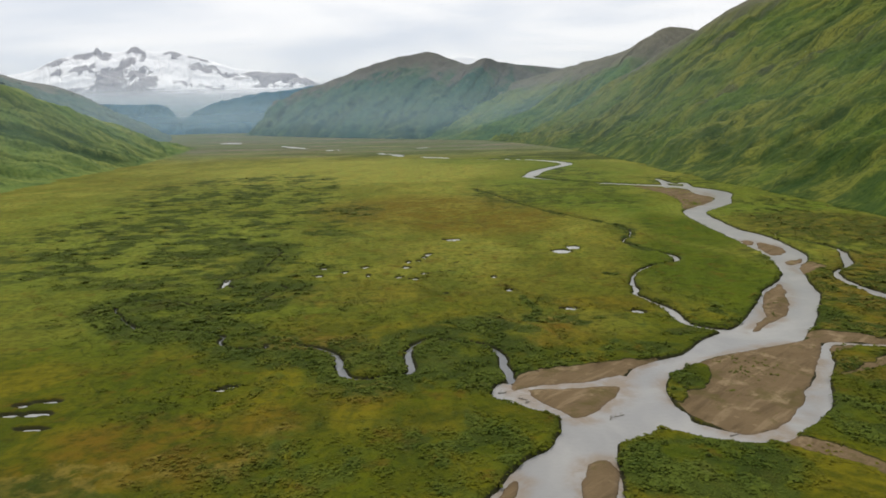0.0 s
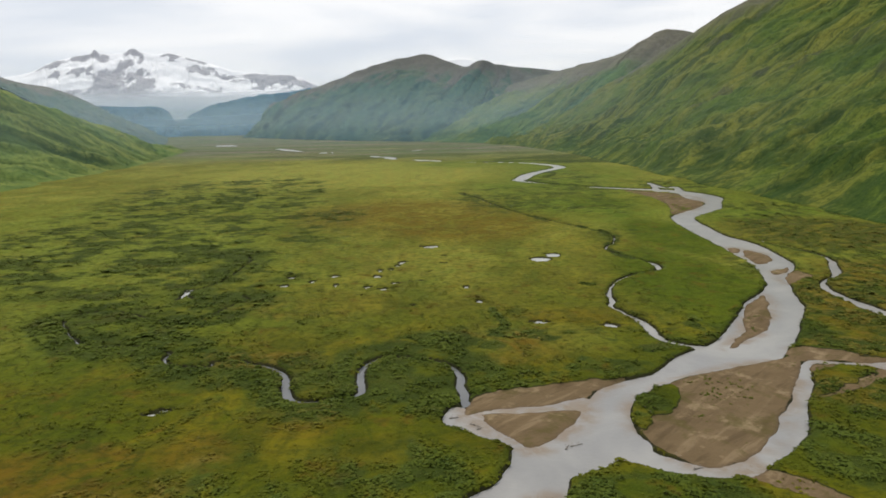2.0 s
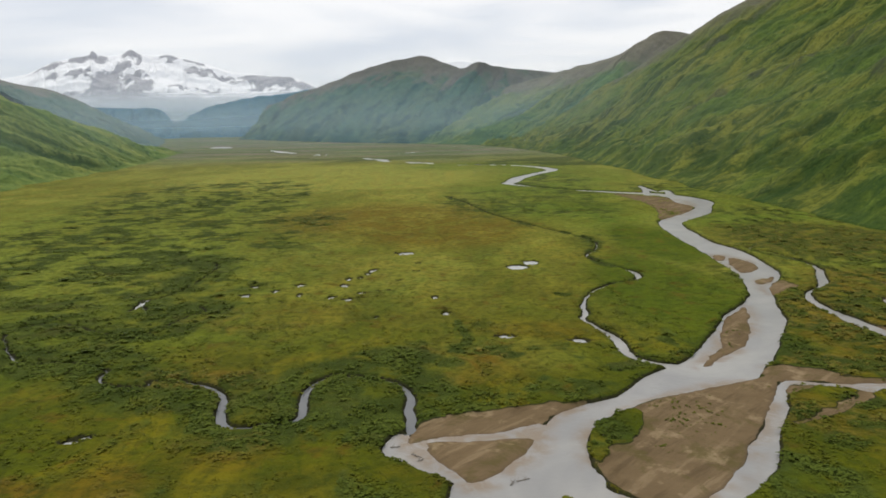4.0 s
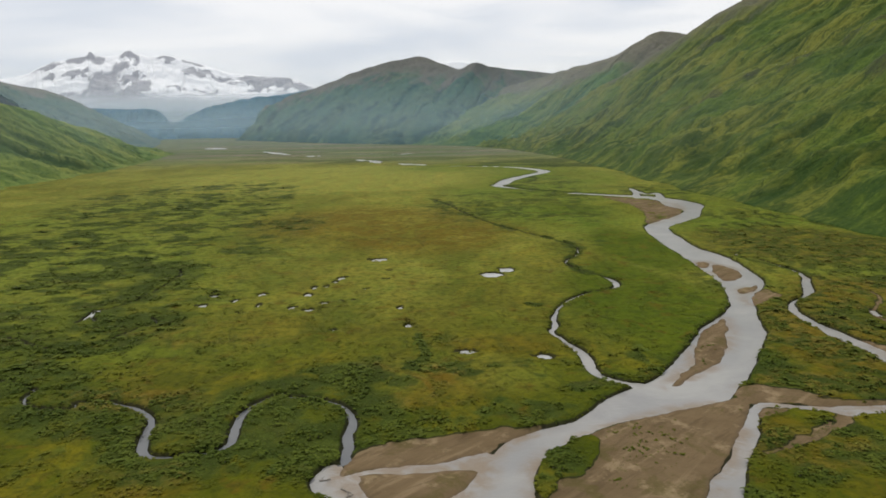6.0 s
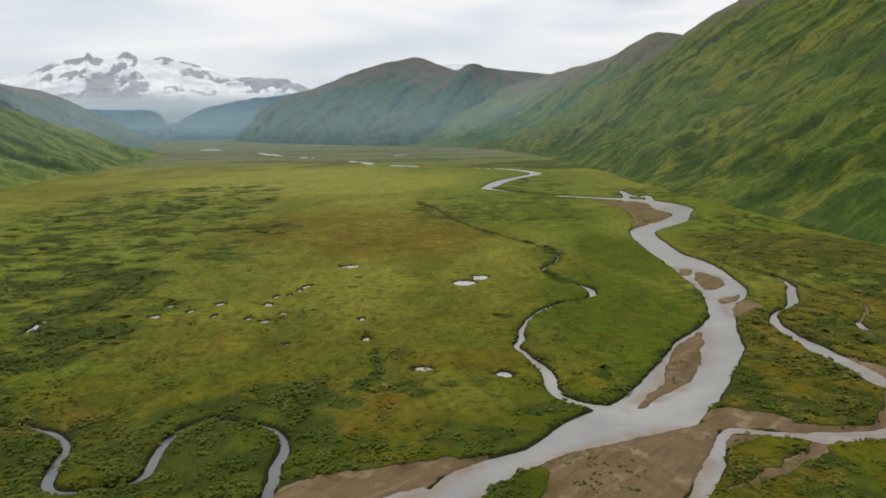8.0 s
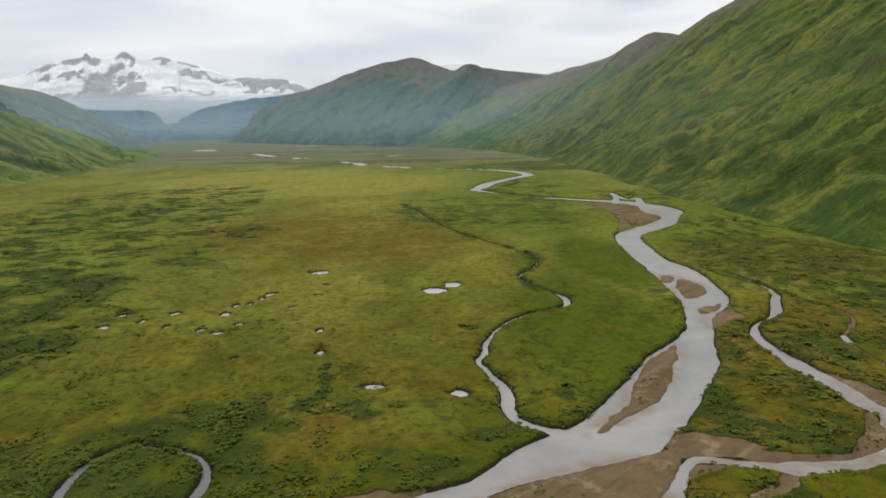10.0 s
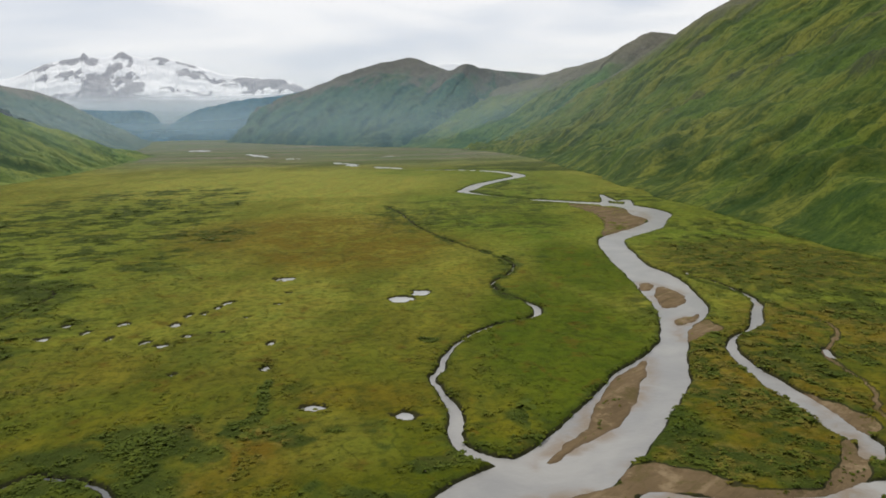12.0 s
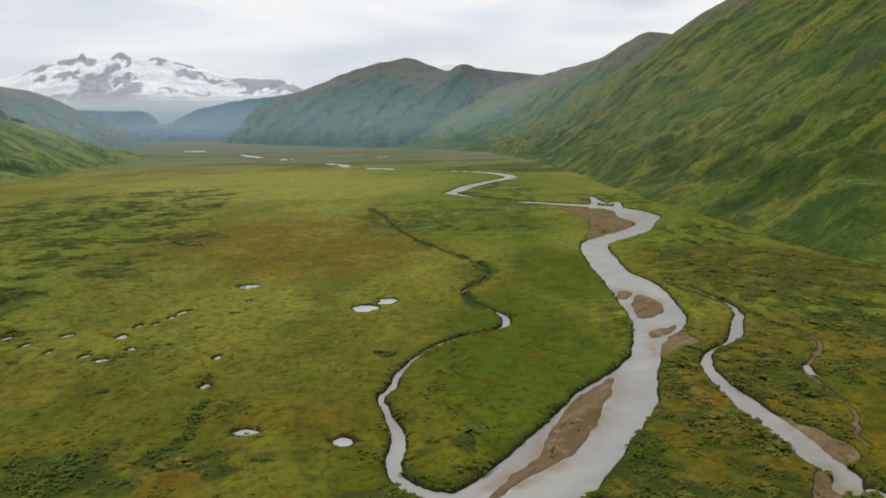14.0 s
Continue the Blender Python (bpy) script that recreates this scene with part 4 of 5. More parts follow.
def build_ground():
    near = 62 * 1.0052 ** np.arange(600)
    near = near[near < 720]
    far = near[-1] * 1.011 ** np.arange(1, 400)
    ys = np.concatenate([[-3500, -2000, -1200], np.linspace(-900, -300, 13), np.linspace(-270, 56, 34), near, far[far < 5150], [5300]])
    us = np.concatenate([[-9, -4, -2, -1.3], np.linspace(-1, 1, 730), [1.3, 2, 4, 9]])
    half = 0.71 * np.maximum(ys, 62) + 55
    y, u = np.meshgrid(ys, us, indexing="ij")
    x = 45 + u * half[:, None]
    x = np.where(np.abs(u) > 1.01, 45 + np.sign(u) * (half[:, None] + (np.abs(u) - 1) * 450), x)
    fx, fy = x.ravel(), y.ravel()
    z, water, soil, which, shore = land(fx, fy)
    brush, lush, rust, pale, heath, sward = cover(fx, fy, water, soil, which)
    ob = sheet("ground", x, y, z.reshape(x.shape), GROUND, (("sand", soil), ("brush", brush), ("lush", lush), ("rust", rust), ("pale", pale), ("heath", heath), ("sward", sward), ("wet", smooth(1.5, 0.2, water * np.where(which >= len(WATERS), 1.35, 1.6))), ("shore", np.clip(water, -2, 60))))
    tagged(ob, "broad marshy valley floor of olive green sedge and gravel bars", "ground", kind="structure")
    # water surfaces, each reaching a little under its banks
    k = np.arange(fx.size).reshape(x.shape)
    quads = np.stack([k[:-1, :-1], k[:-1, 1:], k[1:, 1:], k[1:, :-1]], -1).reshape(-1, 4)
    wet = quads[np.where(water < 0.5 + 0.004 * fy, 1, 0)[quads].max(1) > 0]
    owner = which[wet].max(1)
    kinds = [(n, l) for n, l, _ in WATERS] + [("pond", "small dark-rimmed pond in the sedge marsh")] * len(PONDS)
    for index, (name, label) in enumerate(kinds):
        mine = wet[owner == index]
        if len(mine):
            used, flat = np.unique(mine, return_inverse=True)
            level = np.full(len(used), POND_LEVEL if name == "pond" else WATER_LEVEL)
            liquid = {"creek": CLEAR_WATER, "pond": POND_WATER}.get(name, WATER)
            shoal = smooth(4.6, 0.2, shore[used]) * smooth(0.34, 0.54, fbm(fx[used], fy[used], 9, 3, 88))
            tagged(raw_mesh(name, np.stack([fx[used], fy[used], level], -1), flat.reshape(-1, 4), liquid, (("shoal", shoal),)), label, "water", kind="structure")


build_ground()


# ---- mountains ----
def slope(name, label, foot, crest, material, columns, rows, gully, relief, grain, seed, bulge=0.0, back=0.55, crag=0.0, skew=0.0, outcrops=(), ease=1.0, wander=0.0):
    """A mountain side from its foot line up to its crest line, and down behind it, cut by gullies that run down it."""
    a = spline(foot, 12)
    b = spline(crest, 12)
    s = np.linspace(0, len(a) - 1, columns)
    index = np.arange(len(a))
    A = np.stack([np.interp(s, index, a[:, k]) for k in range(2)], -1)
    B = np.stack([np.interp(s, index, b[:, k]) for k in range(3)], -1)
    run = np.concatenate([[0], np.cumsum(np.hypot(*np.diff((A + B[:, :2]) / 2, axis=0).T))])
    A[:, 0] += wander * (fbm(run, run * 0, 55.0, 4, seed + 12) - 0.5)
    r = np.concatenate([np.linspace(0, 1, rows), 1 + np.array([0.04, 0.12, 0.3, 0.6, 1.0])])
    R, S = np.meshgrid(r, np.arange(columns), indexing="ij")
    up = np.minimum(R, 1)
    over = np.maximum(R - 1, 0)
    ax, ay, bx, by, bz = A[S, 0], A[S, 1], B[S, 0], B[S, 1], B[S, 2]
    reach = np.hypot(bx - ax, by - ay)
    x, y = ax + (bx - ax) * (up + over), ay + (by - ay) * (up + over)
    profile = up ** ease + bulge * np.sin(math.pi * up)
    z = bz * (profile - over * (1 + over) * 0.5 / back * 0.5)
    along = run[S] + skew * reach * up + 0.35 * gully * (fbm(run[S], up * reach, gully * 1.5, 3, seed + 5) - 0.5) * 2
    down = up * reach
    cut = ridged(along, down * 0.16 + 40, gully, 4, seed, 0.55)
    broad = fbm(along, down * 0.5, gully * 4, 3, seed + 50)
    fine = fbm(x, y, grain * 2.2, 5, seed + 90, 0.58) - 0.5
    mask = np.sin(math.pi * np.clip(up, 0, 1) ** 0.8) * 0.85 + 0.15 * (up > 0.98)
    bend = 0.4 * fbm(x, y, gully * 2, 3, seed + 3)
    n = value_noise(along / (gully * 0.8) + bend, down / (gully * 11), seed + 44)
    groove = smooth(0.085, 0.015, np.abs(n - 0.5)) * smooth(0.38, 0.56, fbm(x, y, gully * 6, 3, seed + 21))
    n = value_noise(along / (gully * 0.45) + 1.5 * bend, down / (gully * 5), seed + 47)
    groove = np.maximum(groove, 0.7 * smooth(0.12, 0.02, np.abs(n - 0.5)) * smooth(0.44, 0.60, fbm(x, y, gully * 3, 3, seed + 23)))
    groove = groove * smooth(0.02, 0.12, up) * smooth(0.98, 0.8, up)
    ledge = fbm(along, down * 2.2, grain * 5.5, 4, seed + 33, 0.5) - 0.5
    knoll = fbm(along * 0.7, down, grain * 11, 3, seed + 36, 0.5) - 0.5
    z = z + mask * relief * ((cut - 0.62) + 1.2 * (broad - 0.5)) + (fine * grain * 0.75 + ledge * grain * 1.6 + knoll * grain * 2.2) * smooth(0, 0.10, up) * smooth(1.02, 0.93, up) - groove * gully * 0.12
    z = z + crag * smooth(0.5, 1.0, up) * (ridged(x, y, grain * 6, 4, seed + 70) - 0.6)
    z = np.where(R == 0, -2.5, z)
    bare = np.zeros(x.shape)
    for px, py, rx, ry, rise in outcrops:
        w = min(grain * 1.1, 0.5 * min(rx, ry))
        k = np.hypot((x + w * (fbm(x, y, grain * 1.5, 4, seed + 7) - 0.5) * 2 - px) / rx, (y + 2.2 * w * (fbm(x, y, grain * 1.5, 4, seed + 8) - 0.5) * 2 - py) / ry)
        if material is SNOW:
            bare = np.maximum(bare, smooth(1.9, 0.15, k))
        elif rise > 0:
            bare = np.maximum(bare, smooth(1.3, 0.6, k))
        else:
            groove = np.maximum(groove, 0.55 * smooth(1.4, 0.3, k))
        z = z + rise * smooth(1.2, 0.0, k)
    ob = sheet(name, x, y, z, material, (("up", up), ("cut", cut), ("groove", groove), ("along", along), ("down", down), ("bare", bare)))
    return tagged(ob, label, "mountain")


# dark hollows and rocky rises on the near mountainside: x, y, two radii, rise
HOLLOWS_AND_CRAGS = [(300, 705, 20, 75, -3), (490, 785, 26, 16, 3), (520, 770, 18, 14, 2), (455, 690, 14, 70, -4), (365, 560, 14, 40, -3), (388, 932, 12, 34, 3), (421, 809, 12, 16, 2), (459, 850, 14, 24, 2), (340, 860, 10, 40, -2), (270, 500, 14, 30, -2), (432, 920, 10, 20, 2), (492, 1215, 14, 40, 2), (363, 943, 9, 20, 2), (330, 600, 8, 30, -2), (400, 600, 10, 26, 2)]
# bare rock on the snowy mountain: x, y, two radii, rise
OUTCROPS = [(-2792, 5048, 96, 32, 6), (-2591, 5064, 88, 25, 4), (-2478, 5065, 40, 25, 4), (-2410, 5041, 52, 25, 4), (-2526, 4935, 88, 32, 6), (-2203, 5068, 64, 25, 6), (-2132, 5033, 20, 47, 0), (-1934, 5068, 64, 25, 4), (-1745, 5077, 88, 25, 0), (-1702, 4998, 88, 32, 6), (-1544, 4996, 72, 25, 2), (-2243, 4957, 56, 40, 4)]
OUTCROPS += [(-2292, 4877, 112, 72, 10), (-2293, 4782, 140, 89, 10), (-2134, 4874, 88, 62, 8), (-2025, 4787, 80, 89, 6), (-2126, 4698, 200, 53, 4), (-1206, 5008, 220, 70, 10), (-1002, 4989, 160, 62, 4), (-1786, 4821, 72, 25, 2), (-2540, 4769, 120, 30, 4), (-1595, 4825, 100, 27, 2), (-2723, 4949, 48, 25, 2)]
slope('mountain', 'steep green mountainside cut by narrow dark gullies',
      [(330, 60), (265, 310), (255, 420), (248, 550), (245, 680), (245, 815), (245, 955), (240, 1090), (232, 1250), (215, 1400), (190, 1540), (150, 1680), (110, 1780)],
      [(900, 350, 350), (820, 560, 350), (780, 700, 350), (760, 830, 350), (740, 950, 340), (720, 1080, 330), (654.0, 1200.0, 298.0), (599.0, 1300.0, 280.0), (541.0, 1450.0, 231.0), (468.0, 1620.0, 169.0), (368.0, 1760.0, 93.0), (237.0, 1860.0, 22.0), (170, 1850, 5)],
      NEAR_HILL, 700, 310, 30.0, 9.0, 13.0, 11, crag=6.0, outcrops=HOLLOWS_AND_CRAGS, ease=1.12, wander=22.0, skew=0.6)
slope('mountain', 'green shoulder of the valley with a grey stony summit',
      [(330, 1500), (240, 1640), (140, 1790), (40, 1900), (-50, 2000)],
      [(814.0, 1900.0, 246.0), (628.0, 1900.0, 290.0), (554.0, 2000.0, 247.0), (450.0, 2300.0, 219.0), (284.0, 2480.0, 189.0)],
      FAR_RIGHT, 320, 150, 60.0, 20.0, 14.0, 23, bulge=0.02, crag=4.0)
slope('mountain', 'mountain tinted blue-green for haze, with gullied slopes and rounded summit',
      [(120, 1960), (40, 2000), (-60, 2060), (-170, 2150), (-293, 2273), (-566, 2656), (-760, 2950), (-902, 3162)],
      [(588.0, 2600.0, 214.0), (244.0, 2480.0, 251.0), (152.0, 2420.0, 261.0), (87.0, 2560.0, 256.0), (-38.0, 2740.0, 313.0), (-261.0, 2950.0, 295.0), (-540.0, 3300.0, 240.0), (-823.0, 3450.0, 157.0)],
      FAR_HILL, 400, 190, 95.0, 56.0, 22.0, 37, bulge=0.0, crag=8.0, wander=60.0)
slope('hill', 'grassy green hillside running down to the valley floor',
      [(-330, 150), (-385, 500), (-425, 740), (-455, 980), (-480, 1150), (-510, 1320), (-545, 1480), (-600, 1660)],
      [(-960, 60, 170), (-900, 420, 165), (-760, 690, 150), (-589.0, 900.0, 119.0), (-604.0, 1050.0, 100.0), (-647.0, 1270.0, 76.0), (-662.0, 1480.0, 42.0), (-663.0, 1640.0, 12.0)],
      LEFT_HILL, 420, 190, 54.0, 24.0, 8.0, 51, ease=1.25, wander=30.0, skew=0.8)
slope('mountain', 'mountain spur tinted grey-green for haze behind the hillside',
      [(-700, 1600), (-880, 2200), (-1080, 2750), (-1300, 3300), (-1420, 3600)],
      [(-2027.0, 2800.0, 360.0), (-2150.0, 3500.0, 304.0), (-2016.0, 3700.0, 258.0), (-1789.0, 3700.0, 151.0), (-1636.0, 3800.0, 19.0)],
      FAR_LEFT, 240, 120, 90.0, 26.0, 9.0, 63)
slope('mountain', 'far flat-topped spur coloured blue for haze at the valley head',
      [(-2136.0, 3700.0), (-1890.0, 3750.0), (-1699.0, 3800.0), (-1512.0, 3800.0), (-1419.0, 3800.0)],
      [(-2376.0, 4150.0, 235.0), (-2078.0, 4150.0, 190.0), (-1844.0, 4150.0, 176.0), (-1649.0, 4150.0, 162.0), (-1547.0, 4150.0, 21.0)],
      HAZE_BLUE_HILL, 160, 70, 120.0, 20.0, 30.0, 71)
slope('mountain', 'far mountain foot coloured blue for haze at the valley head',
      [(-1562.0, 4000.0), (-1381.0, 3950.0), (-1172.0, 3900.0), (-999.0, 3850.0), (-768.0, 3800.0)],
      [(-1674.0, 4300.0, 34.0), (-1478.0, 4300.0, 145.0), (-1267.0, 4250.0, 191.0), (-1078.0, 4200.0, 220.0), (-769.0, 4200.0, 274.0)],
      HAZE_BLUE_HILL, 160, 70, 120.0, 20.0, 30.0, 83)
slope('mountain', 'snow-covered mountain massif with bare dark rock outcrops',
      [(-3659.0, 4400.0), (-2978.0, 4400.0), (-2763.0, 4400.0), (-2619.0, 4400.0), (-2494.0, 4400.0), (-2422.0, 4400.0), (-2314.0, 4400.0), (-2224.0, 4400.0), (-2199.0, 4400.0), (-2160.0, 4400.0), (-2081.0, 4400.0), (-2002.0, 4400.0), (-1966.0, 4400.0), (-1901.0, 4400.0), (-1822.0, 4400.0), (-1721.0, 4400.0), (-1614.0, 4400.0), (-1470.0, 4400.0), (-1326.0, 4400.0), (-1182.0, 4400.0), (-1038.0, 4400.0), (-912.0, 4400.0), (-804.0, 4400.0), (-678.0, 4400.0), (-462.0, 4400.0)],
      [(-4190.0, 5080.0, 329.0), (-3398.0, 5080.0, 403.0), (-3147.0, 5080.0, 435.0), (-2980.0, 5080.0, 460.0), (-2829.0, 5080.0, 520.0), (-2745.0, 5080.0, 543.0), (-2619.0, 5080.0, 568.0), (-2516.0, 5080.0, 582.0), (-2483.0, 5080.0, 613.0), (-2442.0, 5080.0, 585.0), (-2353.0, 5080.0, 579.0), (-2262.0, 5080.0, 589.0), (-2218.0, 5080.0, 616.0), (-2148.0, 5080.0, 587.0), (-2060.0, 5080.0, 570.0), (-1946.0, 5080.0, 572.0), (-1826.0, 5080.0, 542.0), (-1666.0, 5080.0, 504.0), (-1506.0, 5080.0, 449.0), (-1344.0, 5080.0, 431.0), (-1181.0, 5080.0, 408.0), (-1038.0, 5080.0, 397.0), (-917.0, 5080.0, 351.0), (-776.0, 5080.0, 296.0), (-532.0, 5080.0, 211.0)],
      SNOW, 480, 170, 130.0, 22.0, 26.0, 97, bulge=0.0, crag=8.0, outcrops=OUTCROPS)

slope('mountain', 'small far snowfield showing over the saddle of the hazy mountain',
      [(-320.0, 4600.0), (-60.0, 4600.0), (160.0, 4600.0), (340.0, 4600.0), (620.0, 4600.0)],
      [(-260.0, 5050.0, 440.0), (20.0, 5050.0, 478.0), (150.0, 5050.0, 494.0), (290.0, 5050.0, 472.0), (560.0, 5050.0, 380.0)],
      SNOW, 120, 60, 130.0, 12.0, 20.0, 107, crag=5.0)


# ---- plants ----
def clump(rng, count, spread, leaf, tall):
    """Tilted leaf sprays set over a low dome, as points and quads."""
    points, faces = [], []
    for k in range(count):
        turn, lift = rng.uniform(0, 2 * math.pi), rng.uniform(0.05, 1.0) ** 0.8 * math.pi / 2
        out = np.array([math.cos(turn) * math.cos(lift), math.sin(turn) * math.cos(lift), math.sin(lift)])
        centre = out * np.array([spread, spread, tall]) * rng.uniform(0.62, 1.0)
        normal = out * 0.55 + np.array([0, 0, 0.75]) + rng.normal(0, 0.32, 3)
        normal /= np.linalg.norm(normal)
        side = np.cross(normal, rng.normal(0, 1, 3))
        side /= np.linalg.norm(side)
        over = np.cross(normal, side)
        a, b = leaf * rng.uniform(0.6, 1.25), leaf * rng.uniform(0.5, 1.0)
        base = len(points)
        for u, v in ((-a, -b * 0.6), (a * 0.7, -b), (a, b * 0.7), (-a * 0.6, b)):
            p = centre + side * u + over * v
            p[2] = max(p[2], -0.1)
            points.append(p)
        faces.append((base, base + 1, base + 2, base + 3))
    return np.array(points), np.array(faces)


def scatter(count, near, far, rng):
    """Places over the valley floor, thinning out with distance."""
    y = near * (far / near) ** rng.random(count)
    x = 45 + (rng.random(count) * 2 - 1) * (0.72 * y + 25)
    return x, y


def heights(x, y):
    z, water, soil, which, _ = land(x, y)
    return z, water, soil, cover(x, y, water, soil, which)


def brush_stuff(name, label, x, y, z, radius, rng, leaves, material, zones, tall=0.6):
    shapes = [clump(rng, leaves, 1.0, 0.46, 0.9) for _ in range(12)]
    pick, turn = rng.integers(0, 12, len(x)), rng.uniform(0, 2 * math.pi, len(x))
    points = np.stack([s[0] for s in shapes])[pick]
    c, s = np.cos(turn)[:, None], np.sin(turn)[:, None]
    px, py = points[..., 0] * c - points[..., 1] * s, points[..., 0] * s + points[..., 1] * c
    r = radius[:, None]
    points = np.stack([x[:, None] + px * r, y[:, None] + py * r, z[:, None] + points[..., 2] * r * (tall * (0.6 + 0.4 * smooth(420, 180, y)))[:, None]], -1).reshape(-1, 3)
    faces = (shapes[0][1][None] + (np.arange(len(x)) * 4 * leaves)[:, None, None]).reshape(-1, 4)
    return tagged(raw_mesh(name, points, faces, material, [(k, np.repeat(v, 4 * leaves)) for k, v in zones], smooth_faces=False), label, "plants", kind="stuff")


def plant(name, label, x, y, size, chance, seed, leaves, material, tall):
    """Clumps where chance(masks) says so, coloured by the meadow round them."""
    rng = np.random.default_rng(seed)
    z, water, soil, (brush, lush, rust, pale, heath, sward) = heights(x, y)
    keep = rng.random(len(x)) < chance(x, y, water, soil, brush, rng)
    x, y, z = x[keep], y[keep], z[keep]
    zones = [(k, v[keep]) for k, v in (("brush", brush), ("lush", lush), ("rust", rust), ("pale", pale), ("heath", heath), ("sward", sward))]
    radius = rng.uniform(0.55, 1.25, len(x)) * size(y, brush[keep]) * (0.45 + 1.1 * smooth(0.30, 0.70, fbm(x, y, 3.6, 2, 909)))
    brush_stuff(name, label, x, y, z - 0.05, radius, rng, leaves, material, zones, tall)


def bar_places(rng):
    return np.concatenate([rng.uniform(45, 170, 16000), rng.uniform(150, 225, 5000)]), np.concatenate([rng.uniform(100, 275, 16000), rng.uniform(420, 580, 5000)])


rng = np.random.default_rng(5)
plant("willow_brush", "dense low green willow brush along creeks and wet hollows", *scatter(230000, 72, 700, rng),
      lambda y, brush: 0.46 * (0.7 + 0.4 * brush) * (1 + y / 900),
      lambda x, y, water, soil, brush, rng: brush ** 1.2 * 0.8 * (water > 0.15) * (soil < 0.25), 6, 9, LEAVES, 0.70)
plant("sedge_tussocks", "low olive and yellow-green sedge tussocks over the marsh", *scatter(120000, 70, 420, rng),
      lambda y, brush: 0.30 * (1 + y / 300),
      lambda x, y, water, soil, brush, rng: 0.7 * (brush < 0.5) * (water > 0.1) * (soil < 0.2) * smooth(0.25, 0.6, fbm(x, y, 4, 3, 301)), 7, 5, STALKS, 0.34)
plant("willow_thickets", "dark uneven willow thickets spread over the wet side of the valley", *scatter(60000, 190, 1000, rng),
      lambda y, brush: 0.9 * (1 + y / 420),
      lambda x, y, water, soil, brush, rng: 0.30 * smooth(0.55, 0.9, brush) * (water > 2.0) * (soil < 0.2) * smooth(0.40, 0.60, fbm(x, y, 11, 3, 333)), 9, 10, LEAVES, 0.55)
plant("gravel_tufts", "scattered low green tufts on bare gravel bars", *bar_places(rng),
      lambda y, brush: 0.30 * (1 + (y > 400) * 1.5),
      lambda x, y, water, soil, brush, rng: (soil > 0.6) * (water > 1.2) * (0.75 * smooth(0.52, 0.66, fbm(x, y, 7, 3, 320)) * (1 + (x > 100)) + 0.015), 8, 6, LEAVES, 0.7)


def part(name, points, faces, material, parent, label=""):
    ob = raw_mesh(name, points, faces, material, smooth_faces=False, parent=parent)
    return tagged(ob, label) if label else ob


def tube(rows, sides=6):
    """A tapering bent stem through rows of x, y, z, radius."""
    points, faces = [], []
    for cx, cy, cz, r in rows:
        for k in range(sides):
            a = 2 * math.pi * k / sides
            points.append((cx + r * math.cos(a), cy + r * math.sin(a), cz))
    for j in range(len(rows) - 1):
        for k in range(sides):
            faces.append((j * sides + k, j * sides + (k + 1) % sides, (j + 1) * sides + (k + 1) % sides, (j + 1) * sides + k))
    return np.array(points), np.array(faces)


def shrub(name, label, seed):
    rng = np.random.default_rng(seed)
    base = tagged(new(name), label, "shrub", "willow shrubs by the water")
    for k in range(3):
        a = 2.1 * k + rng.uniform(0, 1)
        lean = rng.uniform(0.25, 0.5)
        part("stem", *tube([(0.05 * math.cos(a), 0.05 * math.sin(a), -0.15, 0.05), (lean * 0.5 * math.cos(a), lean * 0.5 * math.sin(a), 0.35, 0.035), (lean * math.cos(a), lean * math.sin(a), 0.75, 0.015)]), BARK, base)
    foliage = part("foliage", *clump(rng, 34, 1.0, 0.30, 1.0), LEAVES, base)
    mark = foliage.data.attributes.new("brush", "FLOAT", "POINT")
    mark.data.foreach_set("value", np.full(len(foliage.data.vertices), 0.85, np.float32))
    return base


kinds = [shrub("willow_shrub", "rounded green willow shrub on the river bank", 60 + k) for k in range(4)]
x, y = scatter(9000, 95, 250, np.random.default_rng(77))
z, water, soil, (brush, *_) = heights(x, y)
keep = np.flatnonzero((water > 1.0) & (water < 9) & (soil < 0.2) & (brush > 0.5))[:300]
rng = np.random.default_rng(78)
for k, i in enumerate(keep):
    m = pose(x[i], y[i], z[i] - 0.05, 0, 0, rng.uniform(0, 360))
    size = rng.uniform(0.55, 1.05)
    if k < len(kinds):
        ob = kinds[k]
        ob.matrix_basis = m
    else:
        ob = copy_thing(kinds[k % len(kinds)], m)
    ob.scale = (size, size, size * rng.uniform(0.6, 0.9))


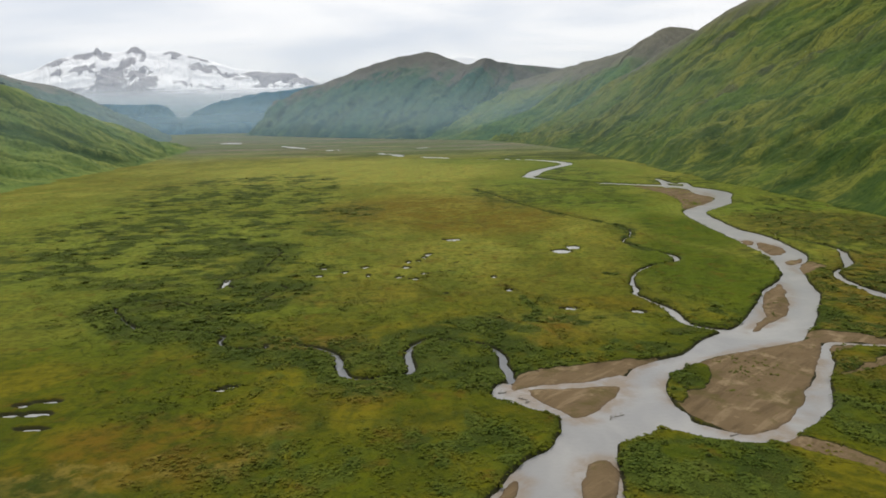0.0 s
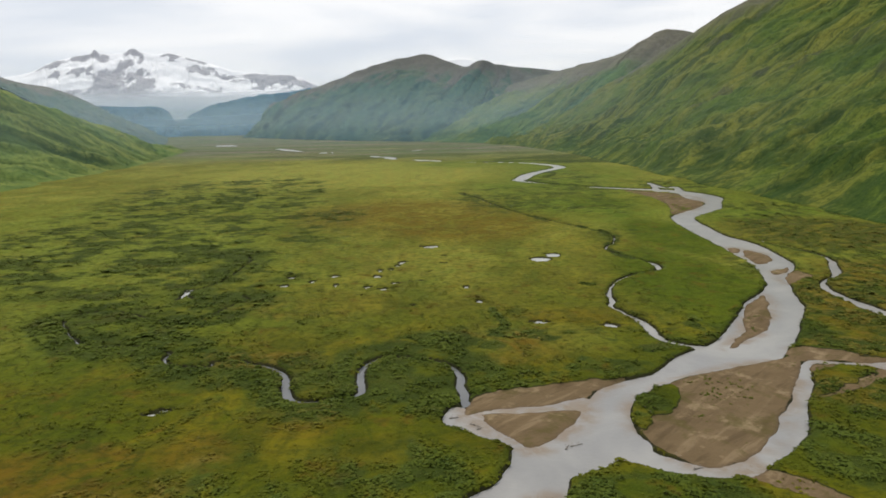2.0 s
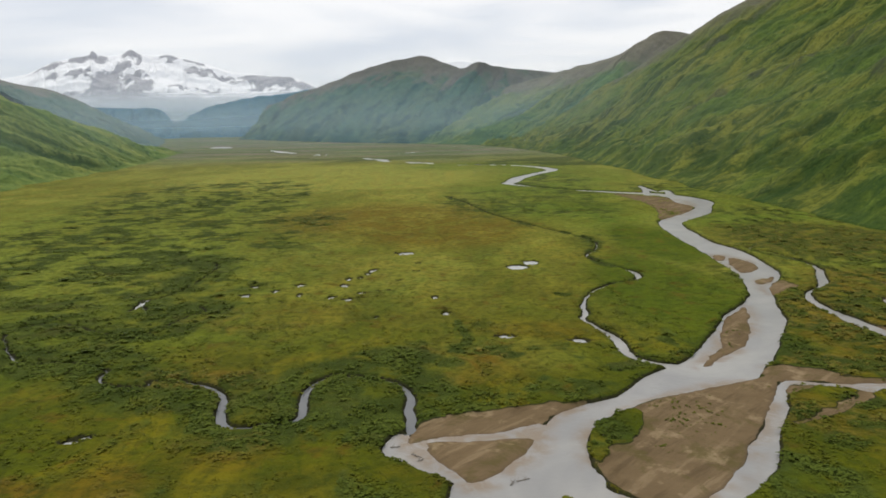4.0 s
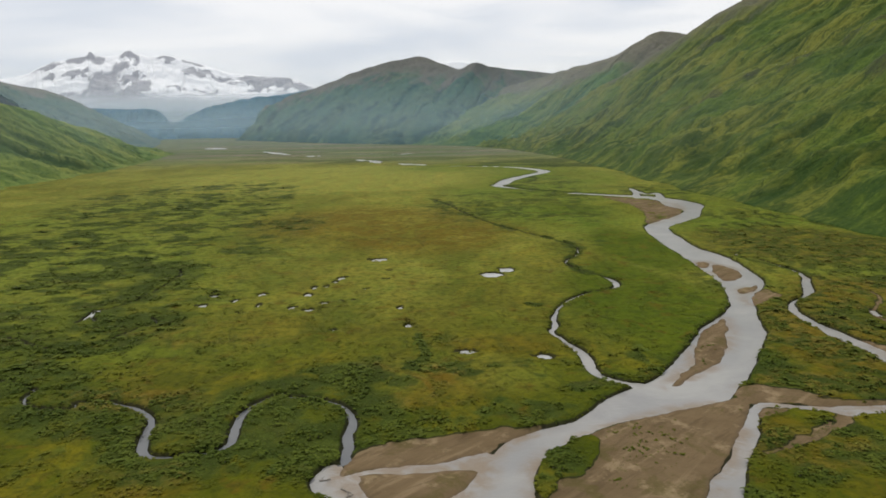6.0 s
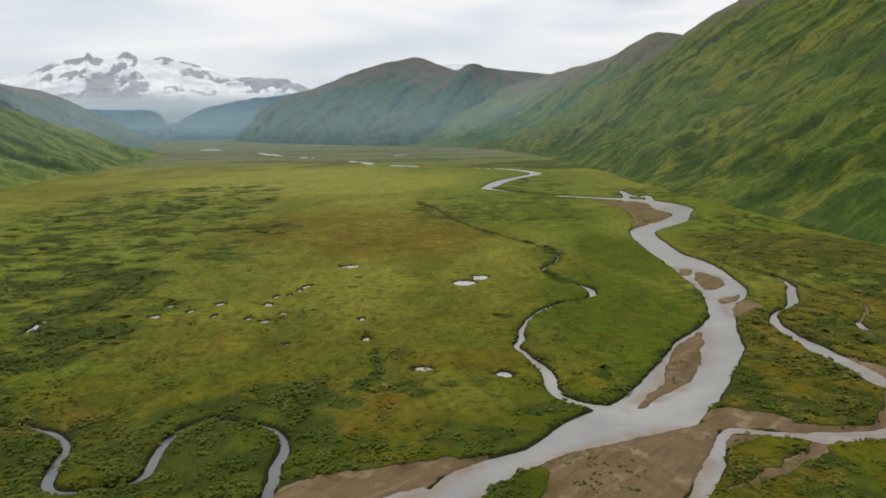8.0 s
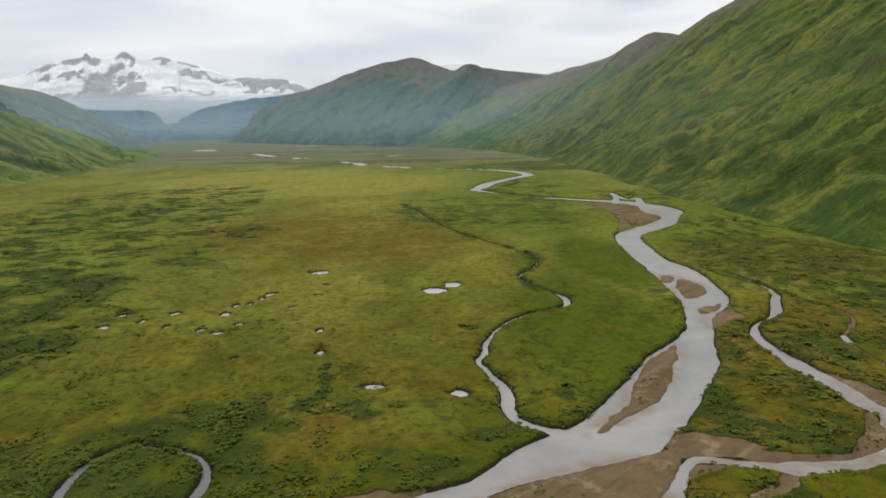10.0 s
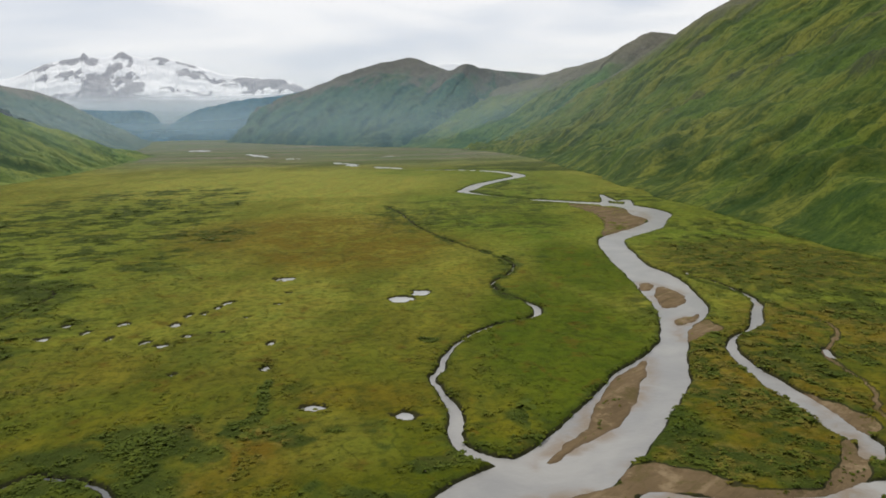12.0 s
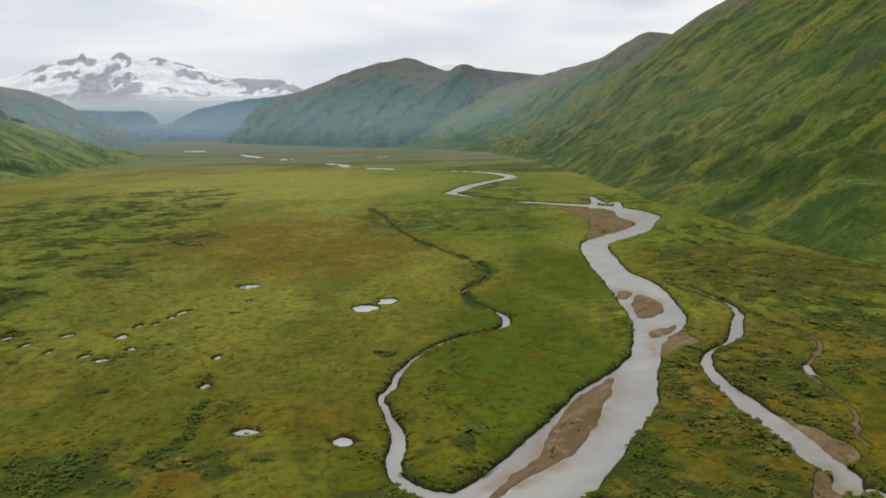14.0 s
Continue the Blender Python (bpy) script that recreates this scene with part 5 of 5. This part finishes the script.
# ---- driftwood stranded in the shallows ----
def driftwood(x, y, turn, length, seed):
    rng = np.random.default_rng(seed)
    log = tagged(new("driftwood"), "grey stranded driftwood lying in shallow river water", "driftwood", "stranded driftwood")
    rows = [(0.12 * math.sin(3 * t + seed), rng.uniform(-0.08, 0.08), (t - 0.5) * length, 0.16 - 0.1 * t) for t in np.linspace(0, 1, 6)]
    trunk, faces = tube(rows, 7)
    part("trunk", trunk[:, [2, 0, 1]], faces, DRIFTWOOD, log)
    for k in range(4):
        a, at = rng.uniform(0, 2 * math.pi), rng.uniform(-0.45, 0.2) * length
        tip = (at + rng.uniform(0.2, 0.6), 0.7 * math.cos(a), 0.25 + 0.4 * abs(math.sin(a)))
        pts, faces = tube([(at, 0, 0.0, 0.06), ((at + tip[0]) / 2, tip[1] / 2, tip[2] / 2, 0.045), (*tip, 0.015)], 5)
        part("branch", pts, faces, DRIFTWOOD, log)
    log.matrix_basis = pose(x, y, WATER_LEVEL + 0.08, 0, 0, turn)


driftwood(35.7, 129.5, 20, 2.6, 0)
driftwood(33.8, 128.7, 70, 1.8, 1)
driftwood(16.9, 138.9, -30, 2.4, 2)
driftwood(17.7, 137.4, 40, 1.5, 3)
driftwood(12.7, 142.6, 10, 2.0, 4)
driftwood(53.1, 124.7, 0, 1.6, 5)
driftwood(55.3, 120.0, 15, 2.0, 6)

# ---- mist ----
def mist(label, y, left, right, bottom, top, material, bend, lean=0.25):
    xs, zs = np.meshgrid(np.linspace(left, right, 40), np.linspace(bottom, top, 8))
    ys = y + bend * np.sin(xs * 0.0021 + y) + lean * zs
    ob = sheet("mist", xs, ys, zs, material)
    ob.visible_shadow = False
    return tagged(ob, label, "mist", kind="structure")


# added tinted sheets that stand in for haze in the air and low cloud
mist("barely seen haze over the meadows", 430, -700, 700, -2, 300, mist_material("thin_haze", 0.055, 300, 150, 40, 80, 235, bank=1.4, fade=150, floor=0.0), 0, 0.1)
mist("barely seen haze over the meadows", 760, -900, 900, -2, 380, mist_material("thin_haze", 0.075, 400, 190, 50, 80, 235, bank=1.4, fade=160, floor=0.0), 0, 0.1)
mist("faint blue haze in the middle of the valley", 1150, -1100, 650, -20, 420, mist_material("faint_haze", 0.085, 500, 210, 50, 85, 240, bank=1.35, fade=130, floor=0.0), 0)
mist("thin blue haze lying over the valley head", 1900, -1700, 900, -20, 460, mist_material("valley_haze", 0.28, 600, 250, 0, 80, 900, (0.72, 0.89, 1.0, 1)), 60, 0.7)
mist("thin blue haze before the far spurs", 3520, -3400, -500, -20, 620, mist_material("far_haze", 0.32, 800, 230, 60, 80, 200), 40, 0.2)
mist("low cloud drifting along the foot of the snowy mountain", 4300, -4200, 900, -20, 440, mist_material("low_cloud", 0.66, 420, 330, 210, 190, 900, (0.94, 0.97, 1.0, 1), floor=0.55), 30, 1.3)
